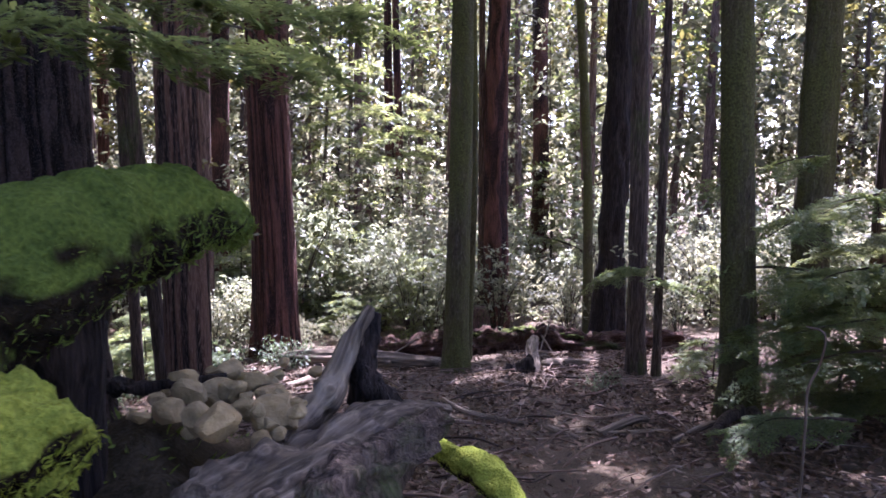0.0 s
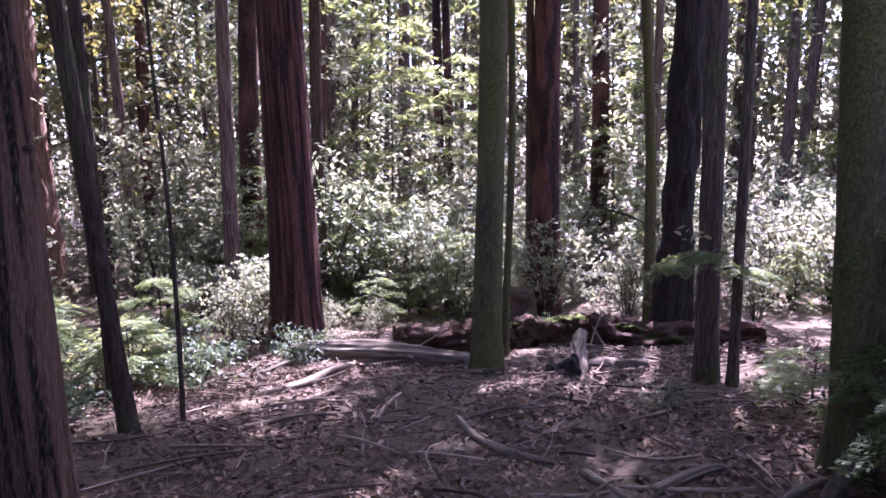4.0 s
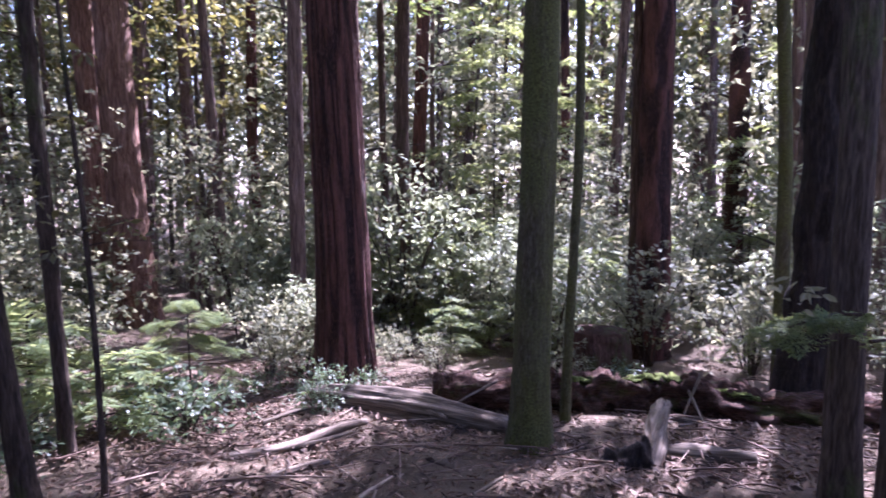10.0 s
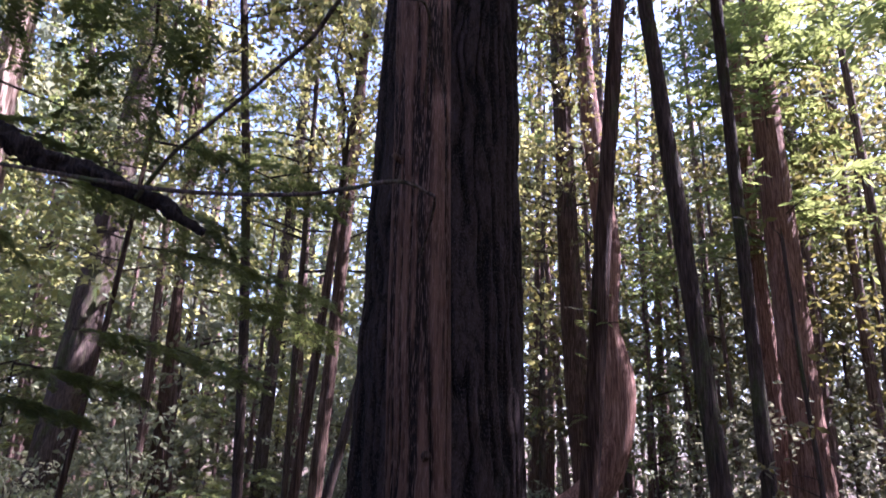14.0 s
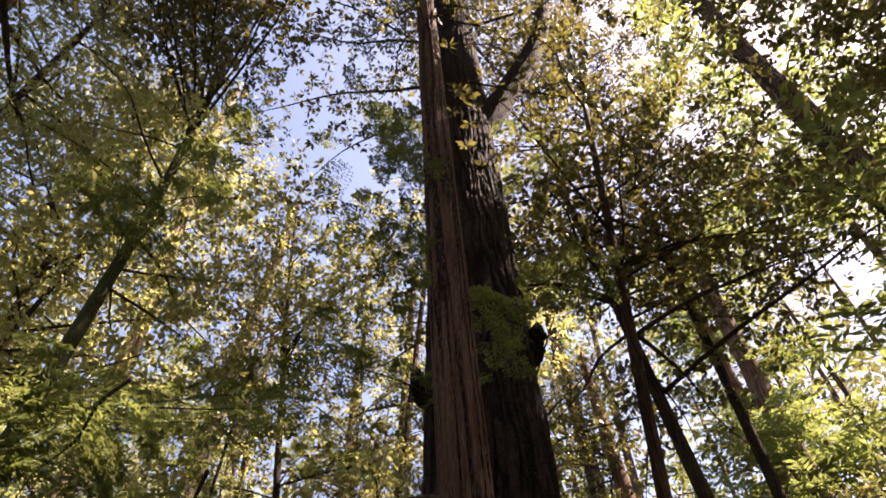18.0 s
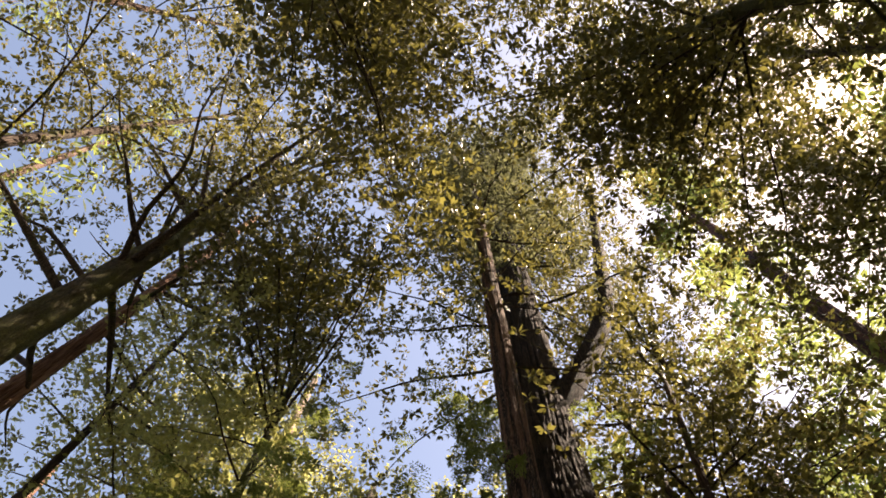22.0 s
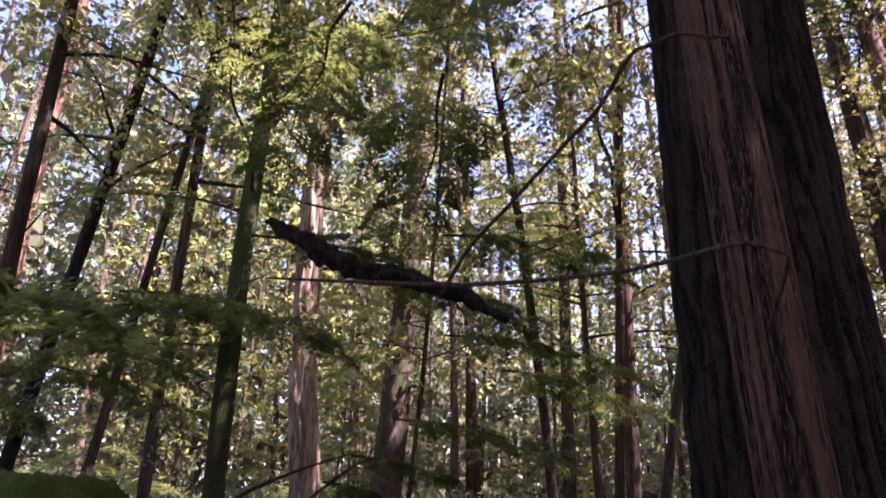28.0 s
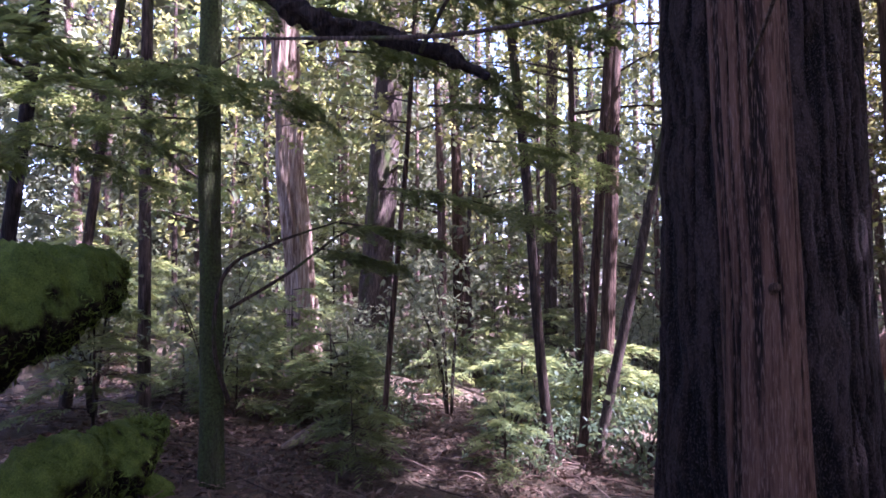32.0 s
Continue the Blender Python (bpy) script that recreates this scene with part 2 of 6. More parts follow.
def moss_mat(name, dark, light, under=0.3):
    m, n, l, b = shader(name)
    co = n.new("ShaderNodeTexCoord").outputs["Object"]
    f1, f2, f3 = noise_tex(n, l, co, 90, 3), noise_tex(n, l, co, 9, 5), noise_tex(n, l, co, 30, 4)
    c = ramp(n, l, f2, (0.3, dark), (0.7, light))
    c = mixed(n, l, 0.5, c, ramp(n, l, f1, (0.3, tuple(0.5 * v for v in dark)), (0.7, light)))
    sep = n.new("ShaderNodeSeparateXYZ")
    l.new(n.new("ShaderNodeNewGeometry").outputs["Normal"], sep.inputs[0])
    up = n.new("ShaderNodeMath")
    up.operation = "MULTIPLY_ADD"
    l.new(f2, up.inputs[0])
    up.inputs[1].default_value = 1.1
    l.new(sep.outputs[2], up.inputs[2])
    # undersides turn near-black: bare wood with its shade put into the colour
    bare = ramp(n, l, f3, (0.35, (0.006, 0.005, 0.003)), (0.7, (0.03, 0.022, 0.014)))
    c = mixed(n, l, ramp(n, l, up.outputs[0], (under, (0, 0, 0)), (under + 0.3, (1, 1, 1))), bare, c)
    l.new(c, b.inputs["Base Color"])
    b.inputs["Roughness"].default_value = 1.0
    b.inputs["Specular IOR Level"].default_value = 0.1
    bumped(n, l, b, mixed(n, l, 0.5, f1, f3), 1.0, 0.03)
    return m


MOSS_BRIGHT = moss_mat("moss_bright", (0.10, 0.13, 0.015), (0.32, 0.36, 0.05))
MOSS_MID = moss_mat("moss_mid", (0.04, 0.055, 0.013), (0.13, 0.15, 0.042))
MOSS_DARK = moss_mat("moss_dark", (0.028, 0.05, 0.009), (0.13, 0.175, 0.03), 0.42)


def soil_mat():
    m, n, l, b = shader("forest_soil")
    co = n.new("ShaderNodeNewGeometry").outputs["Position"]
    f1, f2, f3 = noise_tex(n, l, co, 26, 6), noise_tex(n, l, co, 1.1, 4), noise_tex(n, l, co, 110, 3)
    c = ramp(n, l, f1, (0.3, (0.021, 0.015, 0.009)), (0.5, (0.048, 0.034, 0.021)), (0.72, (0.105, 0.078, 0.05)))
    c = mixed(n, l, 0.35, c, ramp(n, l, f2, (0.3, (0.042, 0.029, 0.017)), (0.7, (0.13, 0.095, 0.062))))
    c = mixed(n, l, 0.3, c, ramp(n, l, f3, (0.35, (0.028, 0.02, 0.013)), (0.7, (0.27, 0.215, 0.15))))
    l.new(c, b.inputs["Base Color"])
    b.inputs["Roughness"].default_value = 0.95
    b.inputs["Specular IOR Level"].default_value = 0.15
    bumped(n, l, b, mixed(n, l, 0.5, f1, f3), 1.0, 0.03)
    return m


def rock_mat():
    m, n, l, b = shader("sandstone")
    co = n.new("ShaderNodeTexCoord").outputs["Object"]
    rnd = n.new("ShaderNodeObjectInfo").outputs["Random"]
    f1, f2 = noise_tex(n, l, co, 24, 6), noise_tex(n, l, co, 7, 4)
    c = ramp(n, l, f1, (0.3, (0.11, 0.085, 0.04)), (0.7, (0.32, 0.25, 0.13)))
    c = mixed(n, l, rnd, c, ramp(n, l, f2, (0.3, (0.14, 0.1, 0.045)), (0.7, (0.35, 0.25, 0.115))))
    l.new(c, b.inputs["Base Color"])
    b.inputs["Roughness"].default_value = 0.9
    bumped(n, l, b, f1, 0.7, 0.02)
    return m


SOIL, ROCK = soil_mat(), rock_mat()

# ---- mesh helpers ----


def ground_z(x, y):
    x, y = np.asarray(x, float), np.asarray(y, float)
    xs = np.where(x > -3, np.minimum(x, 8) , -3 + 0.15 * (x + 3))
    xs = xs + np.where(x > 8, 0.3 * (x - 8), 0) * np.exp(-np.maximum(x - 8, 0) / 40)
    ys = np.where(y < 18, y, 18 + 0.25 * (np.minimum(y, 60) - 18))
    ys = np.where(y < 0, 0.4 * np.maximum(y, -25), ys)
    xs = np.maximum(xs, -12)
    z = 0.636 + 0.052 * xs - 0.145 * ys
    return z + 0.035 * np.sin(1.7 * x + 0.6 * y) * np.sin(1.3 * y - 0.4 * x + 1) + 0.02 * np.sin(4.1 * x + 1.2) * np.sin(3.7 * y)


def gz(x, y):
    return float(ground_z(x, y))


def mesh_np(name, verts, quads, mat, smooth=True):
    me = bpy.data.meshes.new(name)
    verts, quads = np.asarray(verts, np.float32), np.asarray(quads, np.int32)
    k = quads.shape[1]
    me.vertices.add(len(verts))
    me.vertices.foreach_set("co", verts.ravel())
    me.loops.add(quads.size)
    me.loops.foreach_set("vertex_index", quads.ravel())
    me.polygons.add(len(quads))
    me.polygons.foreach_set("loop_start", np.arange(len(quads), dtype=np.int32) * k)
    me.update(calc_edges=True)
    me.polygons.foreach_set("use_smooth", np.full(len(quads), smooth))
    me.materials.append(mat)
    return me


def part(name, data, parent=None, label="", loc=None):
    ob = new(name, data)
    if loc is not None:
        ob.location = loc
    if parent is not None:
        ob.parent = parent
    return tagged(ob, label)


def thing(name, loc, label, category, group="", kind=""):
    ob = new(name)
    ob.location = loc
    ob.empty_display_size = 0.1
    return tagged(ob, label, category, group, kind)


def lattice(rng, nu, nv):
    return rng.random((nv + 2, nu))


def vnoise(lat, u, v):
    """Smooth value noise; u in 0..1 wraps round, v in rows."""
    nv, nu = lat.shape[0] - 1, lat.shape[1]
    uu = np.mod(u, 1) * nu
    vv = np.clip(v, 0, nv - 1e-6)
    i, j = np.floor(uu).astype(int), np.floor(vv).astype(int)
    fu, fv = uu - i, vv - j
    fu, fv = fu * fu * (3 - 2 * fu), fv * fv * (3 - 2 * fv)
    i0, i1 = i % nu, (i + 1) % nu
    return (lat[j, i0] * (1 - fu) + lat[j, i1] * fu) * (1 - fv) + (lat[j + 1, i0] * (1 - fu) + lat[j + 1, i1] * fu) * fv


def grid_quads(rings, segs):
    a = np.arange(rings - 1)[:, None] * segs
    i = np.arange(segs)[None, :]
    j = (i + 1) % segs
    return np.stack([a + i, a + j, a + segs + j, a + segs + i], -1).reshape(-1, 4)


def swept(points, radii, segs=8, rings=None, rough=0.0, seed=0, flat=1.0, lumps=6, along=10.0, cap=0.12):
    """A tube round a smooth line through the points, closed at both ends, with uneven skin."""
    P, R = np.asarray(points, float), np.asarray(radii, float)
    rings = rings or max(6, 4 * len(P))
    s = np.linspace(0, len(P) - 1, rings)
    k = np.clip(np.floor(s).astype(int), 0, len(P) - 2)
    f = (s - k)[:, None]
    g = lambda i: P[np.clip(i, 0, len(P) - 1)]
    p0, p1, p2, p3 = g(k - 1), g(k), g(k + 1), g(k + 2)
    C = 0.5 * (2 * p1 + (p2 - p0) * f + (2 * p0 - 5 * p1 + 4 * p2 - p3) * f ** 2 + (3 * p1 - p0 - 3 * p2 + p3) * f ** 3)
    r = np.interp(s, np.arange(len(P)), R)
    T = np.gradient(C, axis=0)
    T /= np.linalg.norm(T, axis=1)[:, None] + 1e-9
    up = np.array([0.13, 0.21, 1.0]) if abs(T[:, 2]).mean() < 0.8 else np.array([1.0, 0.2, 0.1])
    S = np.cross(T, up)
    S /= np.linalg.norm(S, axis=1)[:, None]
    U = np.cross(S, T)
    th = np.linspace(0, 2 * math.pi, segs, endpoint=False)
    rad = np.repeat(r[:, None], segs, 1)
    if rough:
        rng = np.random.default_rng(seed)
        vv = np.linspace(0, rings / along, rings)[:, None]
        uu = th[None, :] / (2 * math.pi)
        n1 = vnoise(lattice(rng, lumps, int(rings / along) + 2), uu + 0 * vv, vv + 0 * uu)
        n2 = vnoise(lattice(rng, lumps * 3, int(3 * rings / along) + 3), uu + 0 * vv, vv * 3 + 0 * uu)
        rad = rad * (1 + rough * (1.4 * (n1 - 0.5) + 0.8 * (n2 - 0.5)))
    V = C[:, None] + rad[..., None] * (np.cos(th)[None, :, None] * S[:, None] + flat * np.sin(th)[None, :, None] * U[:, None])
    V = V.reshape(-1, 3)
    V = np.vstack([V, C[:1] - T[:1] * r[0] * cap, C[-1:] + T[-1:] * r[-1] * cap])
    Q = grid_quads(rings, segs)
    i = np.arange(segs)
    j = (i + 1) % segs
    n = rings * segs
    caps = np.vstack([np.stack([j, i, np.full(segs, n), np.full(segs, n)], 1), np.stack([n - segs + i, n - segs + j, np.full(segs, n + 1), np.full(segs, n + 1)], 1)])
    return V, Q, caps


def tube(name, points, radii, mat, parent=None, label="", segs=8, rings=None, rough=0.0, seed=0, flat=1.0, origin=None, lumps=6, along=10.0):
    """One mesh object in its own coordinates round origin (the world's place of its parent)."""
    P = np.asarray(points, float)
    if origin is not None:
        P = P - np.asarray(origin, float)
    V, Q, caps = swept(P, radii, segs, rings, rough, seed, flat, lumps, along)
    me = bpy.data.meshes.new(name)
    me.from_pydata(V.tolist(), [], Q.tolist() + [c[:3] for c in caps.tolist()])
    me.polygons.foreach_set("use_smooth", [True] * len(me.polygons))
    me.materials.append(mat)
    n = (len(V) - 2) // segs
    C = V[:-2].reshape(n, segs, 3)
    s = np.concatenate([[0], np.cumsum(np.linalg.norm(np.diff(C.mean(1), axis=0), axis=1))])
    r = np.linalg.norm(C - C.mean(1, keepdims=True), axis=2)
    th = np.linspace(0, 2 * math.pi, segs, endpoint=False)
    A = np.stack([r * np.cos(th), r * np.sin(th), s[:, None] + 0 * r], -1).reshape(-1, 3)
    A = np.vstack([A, [[0, 0, 0]], [[0, 0, s[-1]]]]) + seed * 1.7
    me.attributes.new("along", "FLOAT_VECTOR", "POINT").data.foreach_set("vector", A.astype(np.float32).ravel())
    return part(name, me, parent, label)


def joined(pieces):
    """Many (V, Q) pieces as one."""
    vs, qs, n = [], [], 0
    for V, Q in pieces:
        vs.append(V)
        qs.append(Q + n)
        n += len(V)
    return np.vstack(vs), np.vstack(qs)


def leaves(P, size, rng, aspect=0.34, level=0.55, D=None, six=False):
    """Folded leaves at the points P; returns vertices and quads."""
    n = len(P)
    if D is None:
        D = rng.normal(size=(n, 3))
        D[:, 2] = D[:, 2] * 0.5 - 0.25
    D = D / (np.linalg.norm(D, axis=1)[:, None] + 1e-9)
    N = rng.normal(size=(n, 3)) * (1 - level)
    N[:, 2] += level * 1.6
    S = np.cross(D, N)
    S /= np.linalg.norm(S, axis=1)[:, None] + 1e-9
    U = np.cross(S, D)
    L = (size * rng.uniform(0.6, 1.3, n))[:, None]
    W = L * aspect * rng.uniform(0.8, 1.2, n)[:, None] * 0.5
    if six:
        a = [P, P + 0.3 * L * D + W * S + 0.2 * W * U, P + 0.68 * L * D + 0.85 * W * S + 0.1 * W * U, P + L * D - 0.12 * L * U,
             P + 0.68 * L * D - 0.85 * W * S + 0.1 * W * U, P + 0.3 * L * D - W * S + 0.2 * W * U]
        V = np.stack(a, 1).reshape(-1, 3)
        b = np.arange(n)[:, None] * 6
        return V, np.vstack([b + np.array([[0, 1, 2, 3]]), b + np.array([[0, 3, 4, 5]])])
    V = np.stack([P, P + 0.5 * L * D + W * S + 0.3 * W * U, P + L * D, P + 0.5 * L * D - W * S + 0.3 * W * U], 1).reshape(-1, 3)
    return V, np.arange(4 * n).reshape(-1, 4)


def clustered(centers, per, spread, rng, flatten=0.6):
    """Points in loose tufts round the centres."""
    C = np.repeat(np.asarray(centers, float), per, 0)
    O = rng.normal(size=(len(C), 3)) * spread
    O[:, 2] *= flatten
    return C + O


def rosettes(centers, sub, per, spread, size, rng, aspect=0.47, level=0.3, flatten=0.6):
    """Leaves in tight whorls, several whorls round each centre."""
    S = clustered(centers, sub, spread, rng, flatten)
    P = np.repeat(S, per, 0)
    D = rng.normal(size=P.shape)
    D[:, 2] = 0.7 * D[:, 2] - 0.15
    D /= np.linalg.norm(D, axis=1)[:, None] + 1e-9
    return leaves(P + D * size * 0.2, size, rng, aspect, level, D)


def sprays(origins, dirs, length, rng, twigs=9, needles=9, droop=0.25, broad=0.3):
    """Flat conifer sprays: an axis with side twigs, each set with two ranks of needles."""
    pieces = []
    o, d = np.asarray(origins, float), np.asarray(dirs, float)
    m = len(o)
    d = d / np.linalg.norm(d, axis=1)[:, None]
    side = np.cross(d, np.array([0, 0, 1.0]) + 0.25 * rng.normal(size=(m, 3)))
    side /= np.linalg.norm(side, axis=1)[:, None] + 1e-9
    up = np.cross(side, d)
    ln = length * rng.uniform(0.6, 1.2, m)
    k = np.linspace(0.08, 1.0, twigs)
    base = o[:, None] + (ln[:, None] * k)[..., None] * d[:, None] - (droop * ln[:, None] * k ** 2)[..., None] * np.array([0, 0, 1.0])
    for sgn in (1, -1):
        td = 0.75 * d[:, None] + sgn * side[:, None] - 0.12 * up[:, None] + 0.12 * rng.normal(size=(m, twigs, 3))
        td /= np.linalg.norm(td, axis=2)[..., None]
        tl = ln[:, None] * 0.48 * (1.08 - k) ** 0.7 * rng.uniform(0.75, 1.2, (m, twigs))
        if needles == 0:
            pieces.append(((base + 0 * td).reshape(-1, 3), td.reshape(-1, 3)))
            continue
        q = np.linspace(0.12, 1.0, needles)
        nb = base[:, :, None] + (tl[..., None] * q)[..., None] * td[:, :, None] - (0.18 * tl[..., None] * q ** 2)[..., None] * np.array([0, 0, 1.0])
        ts = np.cross(td, up[:, None] + 0.0 * td)
        for s2 in (1, -1):
            nd = (0.6 * td + s2 * ts)[:, :, None] + 0.2 * rng.normal(size=nb.shape)
            pieces.append((nb.reshape(-1, 3), nd.reshape(-1, 3)))
    P = np.vstack([p for p, _ in pieces])
    D = np.vstack([q for _, q in pieces])
    return leaves(P, length * 0.15, rng, 0.28, 0.8, D) if needles else leaves(P, length * 0.42, rng, broad, 0.7, D)

# ---- ground ----


def ground_sheet():
    near = np.arange(-14, 10.01, 0.16)
    far = np.array([0.5, 1.1, 2, 3.2, 5, 8, 13, 22, 40, 80, 180, 400])
    xs = np.concatenate([near[0] - far[::-1], near, near[-1] + far])
    ny = np.arange(-6, 20.01, 0.16)
    ys = np.concatenate([ny[0] - far[::-1], ny, ny[-1] + far])
    X, Y = np.meshgrid(xs, ys)
    Z = ground_z(X, Y)
    rng = np.random.default_rng(3)
    lat, lat2 = rng.random((400, 400)), rng.random((400, 400))

    def rough(px, py, lt, s):
        u, v = (px / s + 150) % 398, (py / s + 150) % 398
        i, j = np.floor(u).astype(int), np.floor(v).astype(int)
        fu, fv = u - i, v - j
        return (lt[j, i] * (1 - fu) + lt[j, i + 1] * fu) * (1 - fv) + (lt[j + 1, i] * (1 - fu) + lt[j + 1, i + 1] * fu) * fv
    inner = (np.abs(X + 2) < 13) & (np.abs(Y - 7) < 14)
    Z = Z + inner * (0.10 * (rough(X, Y, lat, 0.55) - 0.5) + 0.05 * (rough(X, Y, lat2, 0.2) - 0.5))
    V = np.stack([X, Y, Z], -1).reshape(-1, 3)
    r, c = X.shape
    a = (np.arange(r - 1)[:, None] * c + np.arange(c - 1)[None, :]).ravel()
    Q = np.stack([a, a + 1, a + c + 1, a + c], 1)
    return part("ground", mesh_np("ground", V, Q, SOIL))


tagged(ground_sheet(), "sloping brown forest floor of soil and needle litter", "ground", kind="structure")


def litter():
    rng = np.random.default_rng(5)
    n = 104000
    x = np.concatenate([rng.uniform(-5, 4.5, n), rng.uniform(-13, 7, 26000)])
    y = np.concatenate([rng.uniform(1.5, 12.5, n), rng.uniform(-3, 17, 26000)])
    x, y = np.concatenate([x, rng.uniform(-9, -3, 24000), rng.uniform(-10, -3.4, 22000)]), np.concatenate([y, rng.uniform(-1, 8, 24000), rng.uniform(-2.5, 4.5, 22000)])
    keep = np.sin(1.9 * x + 0.7 * y) + np.sin(1.1 * y - 2.3 * x + 2) + rng.normal(size=len(x)) > -1.0
    x, y = x[keep], y[keep]
    P = np.stack([x, y, ground_z(x, y) + rng.uniform(0.0, 0.05, len(x))], 1)
    D = rng.normal(size=P.shape)
    D[:, 2] *= 0.25
    V, Q = leaves(P, 0.04 + 0.055 * rng.random(len(P)) ** 2, rng, 0.42, 0.5, D)
    tagged(part("leaf_litter", mesh_np("leaf_litter", V, Q, LITTER, False)), "dry brown fallen leaves and needles on the soil", "leaf litter", kind="stuff")
    pieces = []
    for i in range(3000):
        px, py = (rng.uniform(-7, 4.5), rng.uniform(2, 13)) if i < 2400 else (rng.uniform(-10, -3.4), rng.uniform(-2.5, 4.5))
        a, ln = rng.uniform(0, 6.3), 0.12 + 0.9 * rng.random() ** 2
        q = np.array([[px - math.cos(a) * ln / 2, py - math.sin(a) * ln / 2], [px + rng.normal() * 0.03, py + rng.normal() * 0.03], [px + math.cos(a) * ln / 2, py + math.sin(a) * ln / 2]])
        z = ground_z(q[:, 0], q[:, 1]) + 0.03 + rng.uniform(-0.01, 0.06, 3)
        w = 0.002 + 0.011 * rng.random() ** 2
        Vt, Qt, _ = swept(np.column_stack([q, z]), [w, w * 0.9, w * 0.5], 4, 6)
        pieces.append((Vt[:-2], Qt))
    V, Q = joined(pieces)
    tagged(part("fallen_twigs", mesh_np("fallen_twigs", V, Q, TWIGS)), "thin dry twigs strewn over the forest floor", "twigs", kind="stuff")


litter()

# ---- trees ----


def trunk_mesh(name, r0, height, mat, rng, lean=(0, 0), segs=20, rings=60, ridge=0.06, ridges=11, flare=0.5, taper=0.45, squash=1.0, sway=0.02, bend=None, furrow=2.2, plates=False, groove=0.14):
    """A tapered trunk with furrowed bark, its foot at the origin."""
    low = min(height * 0.6, 9.0)
    k = int(rings * 0.8)
    z = np.concatenate([np.linspace(-0.25, low, k, endpoint=False), np.linspace(low, height, rings - k)])
    th = np.linspace(0, 2 * math.pi, segs, endpoint=False)
    r = r0 * (1 - (1 - taper) * np.clip(z / height, 0, 1)) * (1 + flare * np.exp(-np.maximum(z, 0) / (r0 * 1.6 + 0.12)))
    ph = rng.uniform(0, 6.28, 4)
    cx = lean[0] * z + sway * r0 * 6 * (np.sin(z * 0.55 + ph[0]) - math.sin(ph[0])) * np.clip(z, 0, 3) / 3
    cy = lean[1] * z + sway * r0 * 6 * (np.sin(z * 0.47 + ph[1]) - math.sin(ph[1])) * np.clip(z, 0, 3) / 3
    if bend is not None:
        bz, bx, by = zip(*bend)
        cx, cy = cx + np.interp(z, bz, bx), cy + np.interp(z, bz, by)
    uu = th[None, :] / (2 * math.pi) + 0.01 * z[:, None]
    vv = np.clip(z[:, None], 0, None)
    rows = int(height * furrow) + 4
    wob = vnoise(lattice(rng, 5, rows), uu + 0 * vv, vv * furrow + 0 * uu) - 0.5
    n1 = vnoise(lattice(rng, ridges, rows), uu + 1.6 / ridges * wob + 0.5 / ridges * (vnoise(lattice(rng, ridges, rows * 3), uu + 0 * vv, vv * furrow * 2.5 + 0 * uu) - 0.5), vv * furrow * 0.75 + 0 * uu)
    n2 = vnoise(lattice(rng, ridges * 2, rows * 4), uu + 0.05 * wob, vv * furrow * 2 + 0 * uu)
    skin = np.clip(np.abs(n1 - 0.5) / groove, 0, 1) if plates else np.clip((n1 - 0.28) / 0.3, 0, 1)
    skin = skin * skin * (3 - 2 * skin)
    lobe = np.cos(th[None, :] * 5 + ph[2]) * np.exp(-np.maximum(z, 0) / (r0 * 1.5 + 0.1))[:, None] * flare * 0.16
    rad = r[:, None] * (1 + ridge * (1.0 * (skin - 0.5) + 0.55 * (n2 - 0.5)) + 0.04 * wob + lobe)
    rad[-1] *= 0.03
    V = np.stack([cx[:, None] + rad * np.cos(th), cy[:, None] + squash * rad * np.sin(th), z[:, None] + 0 * rad], -1).reshape(-1, 3)
    me = mesh_np(name, V, grid_quads(rings, segs), mat)
    # groove depth, by which the bark colour darkens its furrows
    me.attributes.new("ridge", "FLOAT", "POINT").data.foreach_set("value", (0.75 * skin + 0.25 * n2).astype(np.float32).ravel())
    return me, (lambda h: np.array([np.interp(h, z, cx), np.interp(h, z, cy), h])), (lambda h: float(np.interp(h, z, r)))


def limb_line(rng, start, az, length, rise, droop, n=5):
    d = np.array([-math.sin(az), math.cos(az), 0.0])
    s = np.linspace(0, 1, n)
    side = np.array([d[1], -d[0], 0])
    wig = rng.normal(size=n) * 0.05 * length * s
    return start + np.outer(s * length, d) + np.outer(wig, side) + np.outer(length * (rise * s - droop * s ** 2), [0, 0, 1])


